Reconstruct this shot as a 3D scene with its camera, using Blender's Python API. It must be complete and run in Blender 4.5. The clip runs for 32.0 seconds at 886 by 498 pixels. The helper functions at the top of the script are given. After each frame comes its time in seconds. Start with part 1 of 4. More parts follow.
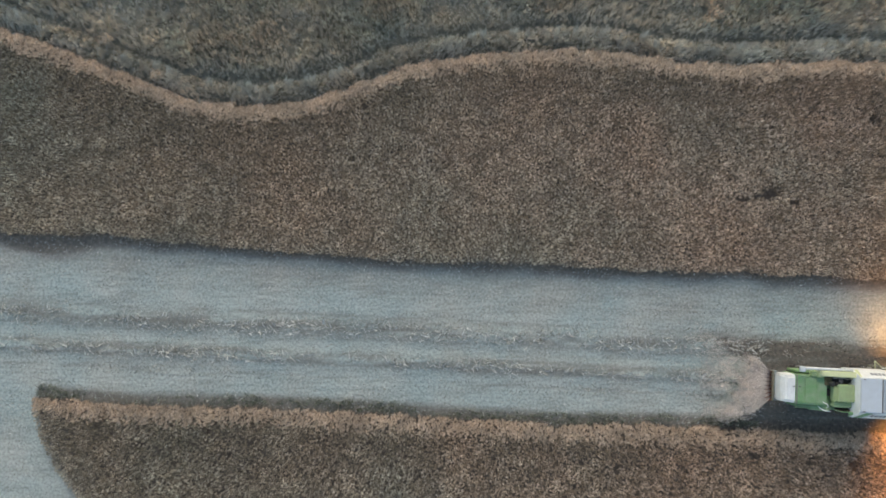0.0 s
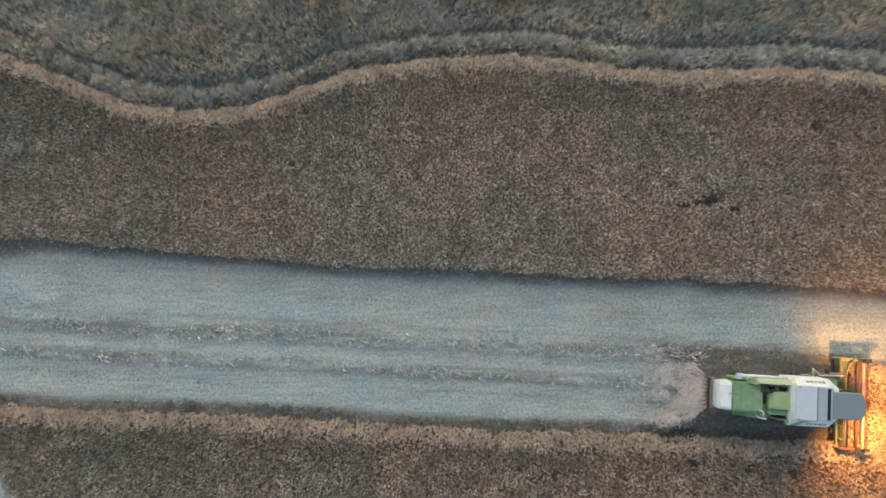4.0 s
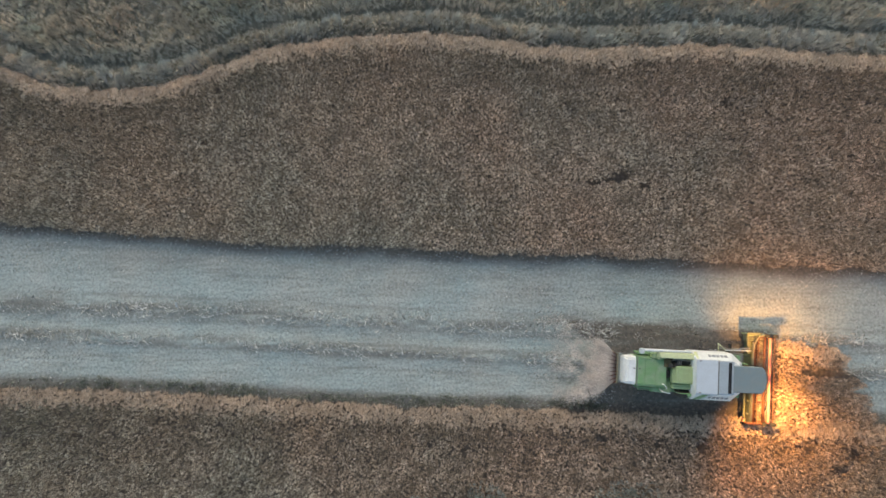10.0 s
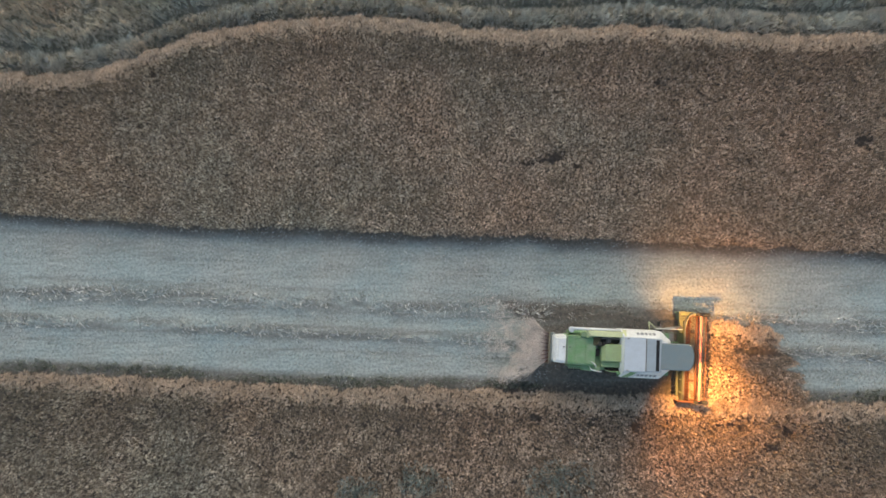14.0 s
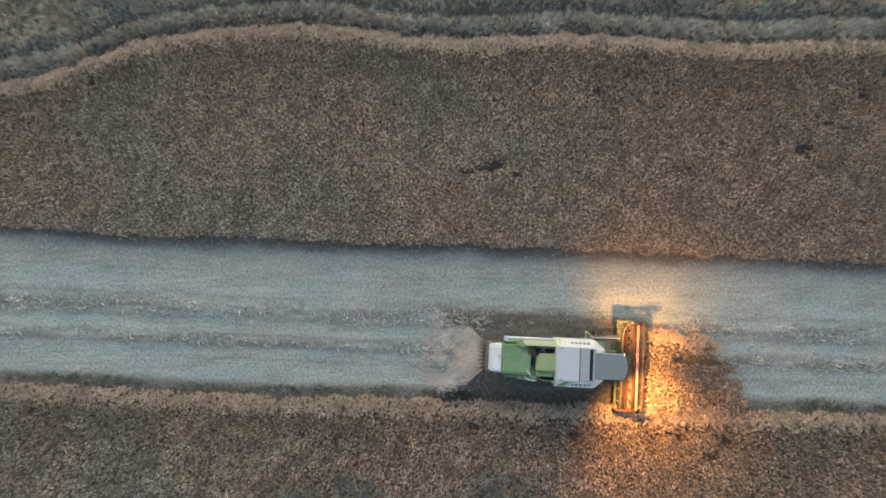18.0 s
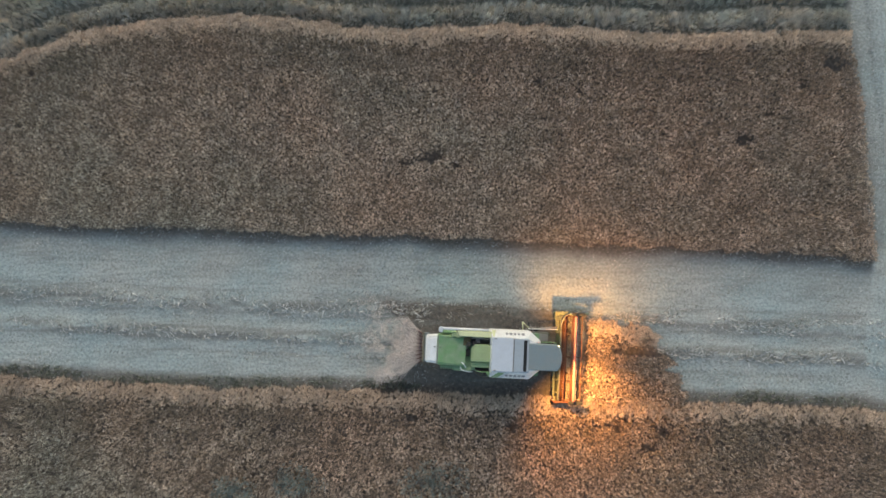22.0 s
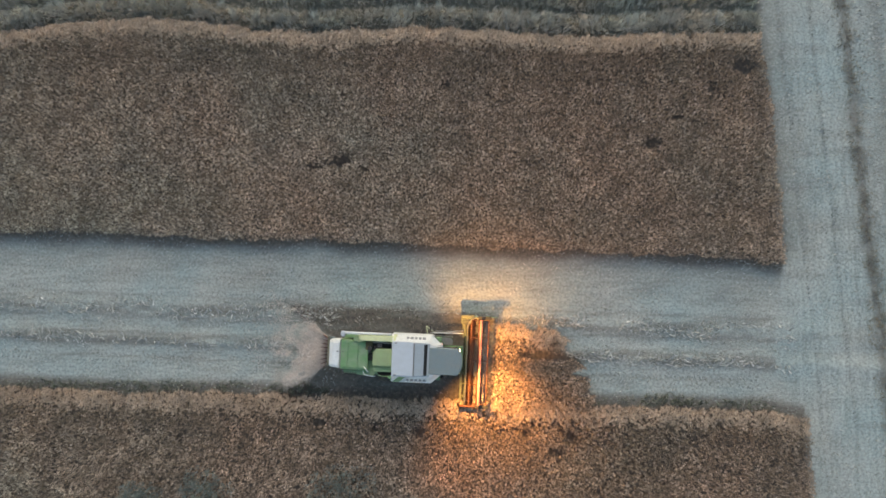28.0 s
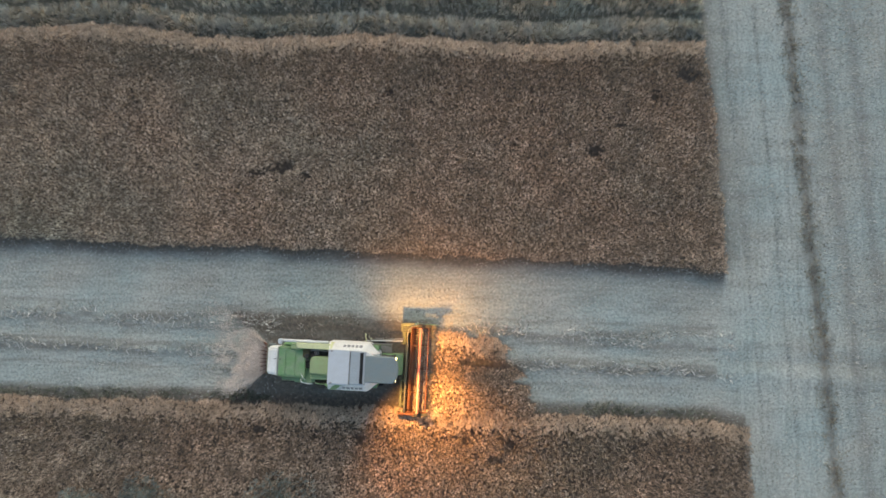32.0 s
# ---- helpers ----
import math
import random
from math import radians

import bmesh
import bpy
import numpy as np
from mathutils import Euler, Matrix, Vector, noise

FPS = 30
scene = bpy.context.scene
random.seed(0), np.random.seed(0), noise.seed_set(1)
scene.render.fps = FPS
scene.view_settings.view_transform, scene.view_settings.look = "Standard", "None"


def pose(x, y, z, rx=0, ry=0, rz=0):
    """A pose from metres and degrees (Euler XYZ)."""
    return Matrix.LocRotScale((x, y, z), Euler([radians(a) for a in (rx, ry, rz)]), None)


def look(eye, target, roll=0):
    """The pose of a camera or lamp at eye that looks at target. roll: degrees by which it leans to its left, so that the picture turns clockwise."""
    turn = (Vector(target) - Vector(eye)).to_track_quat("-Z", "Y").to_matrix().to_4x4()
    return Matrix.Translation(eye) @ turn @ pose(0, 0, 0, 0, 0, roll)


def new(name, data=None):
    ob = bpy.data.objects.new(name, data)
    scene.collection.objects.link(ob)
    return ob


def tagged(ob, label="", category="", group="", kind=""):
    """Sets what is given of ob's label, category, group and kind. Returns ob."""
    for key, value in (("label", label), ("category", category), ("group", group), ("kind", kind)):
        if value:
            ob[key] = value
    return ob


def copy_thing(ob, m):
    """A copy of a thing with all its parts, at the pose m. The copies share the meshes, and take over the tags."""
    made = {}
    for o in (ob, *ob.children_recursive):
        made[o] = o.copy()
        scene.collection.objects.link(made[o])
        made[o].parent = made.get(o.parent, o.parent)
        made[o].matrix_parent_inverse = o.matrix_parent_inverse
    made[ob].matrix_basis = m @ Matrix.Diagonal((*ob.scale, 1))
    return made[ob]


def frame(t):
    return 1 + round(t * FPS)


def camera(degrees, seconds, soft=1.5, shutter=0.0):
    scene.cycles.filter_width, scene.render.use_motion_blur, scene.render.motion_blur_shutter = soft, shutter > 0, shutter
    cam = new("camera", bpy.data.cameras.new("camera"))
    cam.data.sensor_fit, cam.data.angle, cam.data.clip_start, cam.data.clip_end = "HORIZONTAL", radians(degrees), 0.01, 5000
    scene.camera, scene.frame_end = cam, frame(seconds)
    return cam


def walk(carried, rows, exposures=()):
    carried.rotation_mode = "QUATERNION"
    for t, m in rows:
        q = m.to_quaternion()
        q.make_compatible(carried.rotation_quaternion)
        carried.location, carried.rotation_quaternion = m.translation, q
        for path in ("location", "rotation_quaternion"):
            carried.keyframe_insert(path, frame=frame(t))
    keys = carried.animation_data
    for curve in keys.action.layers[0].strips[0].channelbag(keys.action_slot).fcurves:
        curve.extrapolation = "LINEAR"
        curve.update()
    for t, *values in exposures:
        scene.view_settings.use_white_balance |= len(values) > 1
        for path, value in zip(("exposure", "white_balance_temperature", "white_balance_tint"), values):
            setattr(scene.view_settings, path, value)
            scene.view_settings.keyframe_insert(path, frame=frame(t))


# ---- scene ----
cam = camera(65.1, 32.0, soft=1.6)
METRES, EYE, TILT, LEAN, TURN = 28.7, 39.7, -87.0, 0.0, 0.0
ROWS = [
    (0.0, 0.0, 0.0, 0.0, 0.0, 0.0, -0.0),
    (0.5, 0.0148, -0.0, -0.0014, 0.0, 0.12, -0.03),
    (1.0, 0.0299, -0.0001, -0.0023, 0.01, 0.22, -0.06),
    (1.5, 0.0453, 0.0002, -0.0033, 0.04, 0.31, -0.09),
    (2.0, 0.0605, 0.0004, -0.0015, 0.06, 0.3, -0.1),
    (2.5, 0.0764, 0.0011, -0.0009, 0.09, 0.35, -0.15),
    (3.0, 0.0922, 0.002, -0.0003, 0.12, 0.38, -0.18),
    (3.5, 0.1075, 0.0027, 0.0017, 0.14, 0.34, -0.19),
    (5.5, 0.1661, 0.0003, 0.0133, 0.14, -0.02, -0.2),
    (6.0, 0.181, 0.0001, 0.0127, 0.15, 0.04, -0.19),
    (6.5, 0.1959, 0.0001, 0.0124, 0.17, 0.08, -0.17),
    (7.0, 0.2104, -0.0006, 0.0124, 0.19, 0.07, -0.15),
    (7.5, 0.2248, -0.0013, 0.0106, 0.21, -0.01, -0.13),
    (8.0, 0.2398, -0.0023, 0.0052, 0.23, -0.07, -0.12),
    (8.5, 0.2554, -0.0031, -0.0068, 0.28, 0.07, -0.11),
    (9.0, 0.2707, -0.0037, -0.013, 0.3, -0.05, -0.06),
    (9.5, 0.2866, -0.0042, -0.0228, 0.33, -0.04, -0.03),
    (10.0, 0.3027, -0.0047, -0.0318, 0.34, -0.06, 0.01),
    (10.5, 0.3188, -0.0049, -0.0411, 0.33, -0.06, 0.06),
    (11.0, 0.3351, -0.0052, -0.0491, 0.32, -0.05, 0.11),
    (11.5, 0.352, -0.006, -0.054, 0.35, -0.12, 0.15),
    (12.0, 0.3688, -0.0071, -0.0612, 0.35, -0.06, 0.2),
    (12.5, 0.3849, -0.0082, -0.0649, 0.34, -0.09, 0.23),
    (13.0, 0.4014, -0.009, -0.068, 0.35, -0.08, 0.29),
    (13.5, 0.4166, -0.0098, -0.0683, 0.34, -0.1, 0.33),
    (14.0, 0.4332, -0.0104, -0.0683, 0.36, -0.1, 0.37),
    (14.5, 0.4493, -0.0113, -0.0664, 0.4, -0.12, 0.4),
    (16.5, 0.5084, -0.0101, -0.0558, 0.32, -0.21, 0.41),
    (17.0, 0.5228, -0.0095, -0.0562, 0.3, -0.12, 0.4),
    (17.5, 0.5378, -0.0084, -0.0561, 0.31, -0.04, 0.38),
    (18.0, 0.5536, -0.0068, -0.0527, 0.33, -0.09, 0.35),
    (18.5, 0.5688, -0.0058, -0.0513, 0.35, -0.12, 0.35),
    (19.0, 0.584, -0.0051, -0.0515, 0.39, -0.15, 0.32),
    (19.5, 0.5993, -0.0047, -0.0541, 0.41, -0.14, 0.31),
    (20.0, 0.6155, -0.004, -0.0568, 0.47, -0.13, 0.31),
    (20.5, 0.6305, -0.0034, -0.0595, 0.47, -0.13, 0.31),
    (21.0, 0.646, -0.0025, -0.0627, 0.49, -0.14, 0.31),
    (21.5, 0.6613, -0.0022, -0.066, 0.49, -0.16, 0.32),
    (22.0, 0.6778, -0.0022, -0.0702, 0.51, -0.12, 0.34),
    (22.5, 0.6933, -0.0025, -0.0713, 0.49, -0.16, 0.36),
    (23.0, 0.7096, -0.0022, -0.0724, 0.5, -0.14, 0.39),
    (23.5, 0.7255, -0.002, -0.0726, 0.49, -0.13, 0.42),
    (24.0, 0.7416, -0.0016, -0.0725, 0.5, -0.13, 0.46),
    (24.5, 0.7568, -0.0012, -0.0724, 0.5, -0.11, 0.48),
    (25.0, 0.7725, -0.0008, -0.0715, 0.53, -0.11, 0.51),
    (25.5, 0.7869, -0.0003, -0.0707, 0.52, -0.11, 0.52),
    (27.5, 0.8442, 0.0023, -0.0647, 0.51, -0.16, 0.5),
    (28.0, 0.8588, 0.0027, -0.0642, 0.52, -0.12, 0.48),
    (28.5, 0.8732, 0.0031, -0.0624, 0.53, -0.14, 0.46),
    (29.0, 0.888, 0.0034, -0.0602, 0.55, -0.17, 0.43),
    (29.5, 0.9021, 0.0039, -0.0582, 0.55, -0.17, 0.4),
    (30.0, 0.9154, 0.0041, -0.0553, 0.55, -0.21, 0.37),
    (30.5, 0.9295, 0.0042, -0.0531, 0.56, -0.22, 0.34),
    (31.0, 0.9443, 0.0041, -0.051, 0.59, -0.24, 0.3),
    (31.5, 0.9588, 0.0043, -0.0493, 0.6, -0.25, 0.26),
    (32.0, 0.9739, 0.005, -0.0471, 0.55, -0.25, 0.21),
]
walk(cam, [(t, pose(0, 0, EYE, TILT, LEAN, TURN) @ pose(METRES * x, METRES * y, METRES * z, 90 + pitch, roll, yaw)) for t, x, y, z, yaw, pitch, roll in ROWS],
     exposures=((0.0, 1.24, 7300, 3), (10.0, 1.2, 7300, 3), (22.0, 1.13, 7300, 3), (32.0, 1.12, 7300, 3)))

# ---- sky, sun and exposure ----
SUN_ELEVATION, SUN_AZIMUTH = radians(34), radians(-8)   # azimuth from +y towards +x
world = bpy.data.worlds.new("dusk_sky")
scene.world = world
world.use_nodes = True
wn = world.node_tree.nodes
sky = wn.new("ShaderNodeTexSky")
sky.sky_type = "NISHITA"
sky.sun_disc = False
sky.sun_elevation, sky.sun_rotation = SUN_ELEVATION, SUN_AZIMUTH
world.node_tree.links.new(sky.outputs[0], wn["Background"].inputs[0])
wn["Background"].inputs[1].default_value = 0.1
sun = new("sun", bpy.data.lights.new("sun", "SUN"))
sun.data.energy, sun.data.angle, sun.data.color = 0.5, radians(30), (1.0, 0.76, 0.56)
sun_from = Vector((math.sin(SUN_AZIMUTH) * math.cos(SUN_ELEVATION), math.cos(SUN_AZIMUTH) * math.cos(SUN_ELEVATION), math.sin(SUN_ELEVATION)))
sun.matrix_world = look(sun_from * 60, (0, 0, 0))

# where the harvester stands: its middle on the ground and its heading
HARVESTER_X, HARVESTER_Y, HEADING = 22.25, -5.69, -3.0
HARVESTER = pose(HARVESTER_X, HARVESTER_Y, 0.0, 0, 0, HEADING)


def beside_harvester(x, y):
    """Places on the ground as the harvester has them: forward of its middle and to its left."""
    c, s, dx, dy = math.cos(radians(HEADING)), math.sin(radians(HEADING)), x - HARVESTER_X, y - HARVESTER_Y
    return dx * c + dy * s, dy * c - dx * s


def work_lamp(at, aim, watts, cone, blend=1.0):
    lamp = new("work_lamp", bpy.data.lights.new("work_lamp", "SPOT"))
    lamp.data.energy, lamp.data.color, lamp.data.spot_size, lamp.data.spot_blend, lamp.data.shadow_soft_size = watts, (1.0, 0.46, 0.14), radians(cone), blend, 0.15
    lamp.matrix_world = HARVESTER @ look(at, aim)


# four lamps under the front of the cab roof and a flood lamp on each corner
work_lamp((3.05, 0.53, 3.12), (5.9, 2.8, 0.3), 430, 56)
work_lamp((3.05, 0.17, 3.12), (5.6, 0.5, 0.7), 1200, 42)
work_lamp((3.05, -0.26, 3.12), (5.3, -1.2, 0.7), 1800, 40)
work_lamp((3.05, -0.62, 3.12), (5.9, -2.7, 0.7), 950, 64)
work_lamp((3.0, 0.95, 3.08), (5.4, 5.2, 0.2), 640, 132)
work_lamp((3.0, -0.95, 3.08), (5.4, -5.0, 0.7), 1350, 124)


# ---- materials ----
def material(name, rough=0.7, metal=0.0):
    m = bpy.data.materials.new(name)
    m.use_nodes = True
    b = m.node_tree.nodes["Principled BSDF"]
    b.inputs["Roughness"].default_value, b.inputs["Metallic"].default_value = rough, metal
    return m, m.node_tree.nodes, m.node_tree.links, b


def coords(n):
    return n.new("ShaderNodeTexCoord").outputs["Object"]


def noise_tex(n, l, scale, detail=4, where=None, stretch=None):
    t = n.new("ShaderNodeTexNoise")
    t.inputs["Scale"].default_value, t.inputs["Detail"].default_value = scale, detail
    src = where or coords(n)
    if stretch:
        mp = n.new("ShaderNodeMapping")
        mp.inputs["Scale"].default_value = stretch
        mp.inputs["Rotation"].default_value = (0, 0, radians(2.7))
        l.new(src, mp.inputs[0])
        src = mp.outputs[0]
    l.new(src, t.inputs["Vector"])
    return t.outputs["Fac"]


def ramp(n, l, src, stops):
    r = n.new("ShaderNodeValToRGB")
    e = r.color_ramp.elements
    while len(e) < len(stops):
        e.new(0.5)
    for k, (p, c) in zip(e, stops):
        k.position, k.color = p, (*c, 1)
    l.new(src, r.inputs[0])
    return r.outputs[0]


def mix(n, l, fac, a, b, mode="MIX"):
    m = n.new("ShaderNodeMix")
    m.data_type, m.blend_type = "RGBA", mode
    for sock, v in ((m.inputs[0], fac), (m.inputs[6], a), (m.inputs[7], b)):
        if isinstance(v, (int, float)):
            sock.default_value = v
        elif isinstance(v, tuple):
            sock.default_value = (*v, 1)
        else:
            l.new(v, sock)
    return m.outputs[2]


def bump(n, l, b, src, strength, distance):
    k = n.new("ShaderNodeBump")
    k.inputs["Strength"].default_value, k.inputs["Distance"].default_value = strength, distance
    l.new(src, k.inputs["Height"])
    l.new(k.outputs[0], b.inputs["Normal"])


def paint(name, colour, rough=0.45, metal=0.0, dust=0.35, dust_colour=(0.3, 0.26, 0.2)):
    """Coated sheet metal, dusty and a little scratched."""
    m, n, l, b = material(name, rough, metal)
    d = ramp(n, l, noise_tex(n, l, 2.3, 8), [(0.35, (0, 0, 0)), (0.75, (dust, dust, dust))])
    base = mix(n, l, d, colour, dust_colour)
    fine = ramp(n, l, noise_tex(n, l, 26, 5), [(0.3, (0.82,) * 3), (0.65, (1.05,) * 3)])
    l.new(mix(n, l, 1.0, base, fine, "MULTIPLY"), b.inputs["Base Color"])
    l.new(ramp(n, l, noise_tex(n, l, 9, 4), [(0.3, (rough,) * 3), (0.8, (min(1, rough + 0.3),) * 3)]), b.inputs["Roughness"])
    return m


def plant_material(name, colours, patches, patch_scale=0.1, rough=0.85, drift=None, own_share=0.48):
    """Dry plant matter: every piece takes its own tone, and patches of metres drift in hue."""
    m, n, l, b = material(name, rough)
    own = n.new("ShaderNodeAttribute")
    own.attribute_name = "tone"
    r = n.new("ShaderNodeMath")
    r.operation = "MULTIPLY_ADD"
    r.inputs[1].default_value = own_share
    l.new(n.new("ShaderNodeNewGeometry").outputs["Random Per Island"], r.inputs[0])
    l.new(own.outputs["Fac"], r.inputs[2])
    r = r.outputs[0]
    k = len(colours)
    tone = ramp(n, l, r, [((i + 0.5) / k, c) for i, c in enumerate(colours)])
    big = ramp(n, l, noise_tex(n, l, patch_scale, 4), [(0.33, patches[0]), (0.5, patches[1]), (0.67, patches[2])])
    clump = ramp(n, l, noise_tex(n, l, 1.1, 3), [(0.34, (0.8, 0.81, 0.82)), (0.66, (1.18, 1.17, 1.16))])
    big = mix(n, l, 1.0, big, clump, "MULTIPLY")
    if drift:   # greener westwards: the lens's colour shading put into the crop
        xyz, span = n.new("ShaderNodeSeparateXYZ"), n.new("ShaderNodeMapRange")
        l.new(coords(n), xyz.inputs[0])
        l.new(xyz.outputs[0], span.inputs[0])
        span.inputs[1].default_value, span.inputs[2].default_value = -26, 22
        big = mix(n, l, 1.0, big, ramp(n, l, span.outputs[0], [(0.0, drift[0]), (1.0, drift[1])]), "MULTIPLY")
    l.new(mix(n, l, 1.0, tone, big, "MULTIPLY"), b.inputs["Base Color"])
    b.inputs["Specular IOR Level"].default_value = 0.2
    return m


CROP = plant_material("crop_stems", [(0.19, 0.147, 0.11), (0.27, 0.212, 0.162), (0.36, 0.286, 0.222), (0.45, 0.362, 0.286), (0.57, 0.465, 0.375), (0.86, 0.735, 0.61)],
                      [(0.84, 0.93, 0.93), (1.02, 1.01, 0.98), (1.13, 1.03, 0.96)], drift=((0.89, 0.97, 0.95), (1.05, 1.0, 0.97)), own_share=0.41)
# dry straw, made paler to carry the light on the north edges
CROP_EDGE = plant_material("dry_lit_edge_straw", [(0.34, 0.252, 0.18), (0.46, 0.35, 0.256), (0.58, 0.45, 0.335), (0.7, 0.555, 0.425)],
                           [(0.96, 0.97, 0.97), (1.0, 1.0, 1.0), (1.05, 1.0, 0.96)])
GRASS = plant_material("verge_grass", [(0.5, 0.465, 0.385), (0.65, 0.6, 0.505), (0.78, 0.72, 0.615), (0.88, 0.82, 0.71)],
                       [(0.88, 0.95, 0.97), (0.96, 0.96, 0.96), (1.04, 0.98, 0.93)], 0.3)
WEED = plant_material("verge_weed_stems", [(0.36, 0.325, 0.26), (0.5, 0.455, 0.37), (0.63, 0.58, 0.475), (0.76, 0.7, 0.585), (0.87, 0.81, 0.7)],
                      [(0.8, 0.93, 0.93), (1.05, 1.0, 0.97), (1.25, 1.06, 0.96)], 0.35)
STRAW = plant_material("chopped_straw", [(0.19, 0.18, 0.15), (0.33, 0.33, 0.29), (0.48, 0.48, 0.44), (0.64, 0.63, 0.58)],
                       [(0.85, 0.97, 1.05), (1.0, 1.0, 1.0), (1.05, 1.0, 0.95)], 0.3)
LONG_STRAW = plant_material("pale_straw", [(0.3, 0.29, 0.25), (0.44, 0.43, 0.385), (0.57, 0.56, 0.51), (0.74, 0.73, 0.68)], [(1, 1, 1)] * 3)
STUB = plant_material("fresh_stubble", [(0.08, 0.064, 0.05), (0.17, 0.138, 0.108), (0.3, 0.255, 0.21), (0.52, 0.48, 0.42)], [(0.9, 0.95, 1.0), (1, 1, 1), (1.1, 1.0, 0.9)])
TREAD = plant_material("pressed_chaff", [(0.19, 0.2, 0.185), (0.27, 0.285, 0.265), (0.36, 0.38, 0.355)], [(1, 1, 1)] * 3)
RIDGE = plant_material("ridge_stalks", [(0.17, 0.145, 0.105), (0.27, 0.235, 0.175), (0.38, 0.34, 0.27)], [(0.9, 0.95, 1.0), (1, 1, 1), (1.05, 1.0, 0.95)], 0.4)
CHAFF = plant_material("flying_chaff", [(0.52, 0.435, 0.375), (0.66, 0.57, 0.5), (0.76, 0.68, 0.61)], [(1, 1, 1)] * 3)


def ground_material():
    m, n, l, b = material("field_soil_chaff_and_shade", 0.92)
    a = n.new("ShaderNodeAttribute")
    a.attribute_name = "cover"
    sep = n.new("ShaderNodeSeparateColor")
    l.new(a.outputs["Color"], sep.inputs[0])
    soil = ramp(n, l, noise_tex(n, l, 5, 8), [(0.3, (0.075, 0.063, 0.052)), (0.6, (0.15, 0.124, 0.1)), (0.8, (0.25, 0.205, 0.165))])
    streak = noise_tex(n, l, 1.0, 6, stretch=(0.5, 5.0, 1))
    across = noise_tex(n, l, 1.0, 6, stretch=(4.0, 0.35, 1))
    streak = mix(n, l, sep.outputs[2], streak, across)
    chaff = ramp(n, l, streak, [(0.3, (0.353, 0.384, 0.356)), (0.5, (0.409, 0.44, 0.412)), (0.72, (0.452, 0.482, 0.453))])
    fine = ramp(n, l, noise_tex(n, l, 7, 9), [(0.36, (0.8,) * 3), (0.5, (1.0,) * 3), (0.64, (1.18,) * 3)])
    blot = ramp(n, l, noise_tex(n, l, 0.25, 4), [(0.35, (0.88, 0.97, 0.98)), (0.65, (1.05, 1.02, 0.98))])
    chaff = mix(n, l, 1.0, mix(n, l, 1.0, chaff, fine, "MULTIPLY"), blot, "MULTIPLY")
    green = ramp(n, l, noise_tex(n, l, 3, 6), [(0.35, (0.17, 0.17, 0.13)), (0.65, (0.32, 0.3, 0.235))])
    # shade beside the stands is painted through this mask as bare soil
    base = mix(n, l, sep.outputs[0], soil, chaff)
    l.new(mix(n, l, sep.outputs[1], base, green), b.inputs["Base Color"])
    bump(n, l, b, noise_tex(n, l, 14, 8), 0.7, 0.06)
    return m


GREEN = paint("green_paint", (0.17, 0.335, 0.14), 0.5, dust=0.6, dust_colour=(0.37, 0.39, 0.31))
LIME = paint("pale_green_paint", (0.38, 0.5, 0.25), 0.5)
WHITE = paint("white_paint", (0.83, 0.84, 0.82), 0.35, dust=0.25)
PALE_GREY = paint("pale_grey_sheet", (0.6, 0.64, 0.67), 0.4, dust=0.15)
MID_GREY = paint("mid_grey_sheet", (0.4, 0.45, 0.475), 0.45, dust=0.2)
GREY = paint("grey_sheet", (0.22, 0.27, 0.275), 0.5, dust=0.3)
BLACK = paint("black_rubber", (0.02, 0.02, 0.022), 0.8, dust=0.5, dust_colour=(0.12, 0.1, 0.08))
DARK = paint("sooty_steel", (0.035, 0.037, 0.035), 0.6, 0.4, dust=0.4, dust_colour=(0.12, 0.1, 0.07))
STEEL = paint("worn_steel", (0.35, 0.33, 0.3), 0.4, 0.7)
ORANGE = paint("orange_red_paint", (0.31, 0.125, 0.12), 0.7, dust=0.2, dust_colour=(0.2, 0.12, 0.07))
YELLOW = paint("yellow_green_paint", (0.15, 0.175, 0.1), 0.7, dust=0.5, dust_colour=(0.14, 0.12, 0.09))
PALE_LIME = paint("faded_lime_paint", (0.66, 0.7, 0.4), 0.55)
SHUT = paint("matt_black_recess", (0.012, 0.013, 0.016), 0.9, dust=0.05)
RUST = paint("rusty_red_pan", (0.15, 0.055, 0.03), 0.8, dust=0.3, dust_colour=(0.16, 0.11, 0.07))
TAN = paint("worn_tan_paint", (0.17, 0.16, 0.11), 0.6)
MUCK = paint("greasy_chaff", (0.12, 0.1, 0.05), 0.9, dust=0.8, dust_colour=(0.2, 0.16, 0.08))
LETTER = paint("dark_lettering", (0.26, 0.27, 0.29), 0.6, dust=0.1)
GLASS, gn, gl, gb = material("tinted_glass", 0.05)
gb.inputs["Base Color"].default_value, gb.inputs["Transmission Weight"].default_value = (0.5, 0.58, 0.56, 1), 0.9
LENS, ln, ll, lb = material("glowing_lamp_lens", 0.3)
lb.inputs["Emission Color"].default_value, lb.inputs["Emission Strength"].default_value = (1.0, 0.6, 0.22, 1), 12.0


# ---- plan of the field ----
def curve(xs, ys):
    return lambda v: np.interp(v, xs, ys)


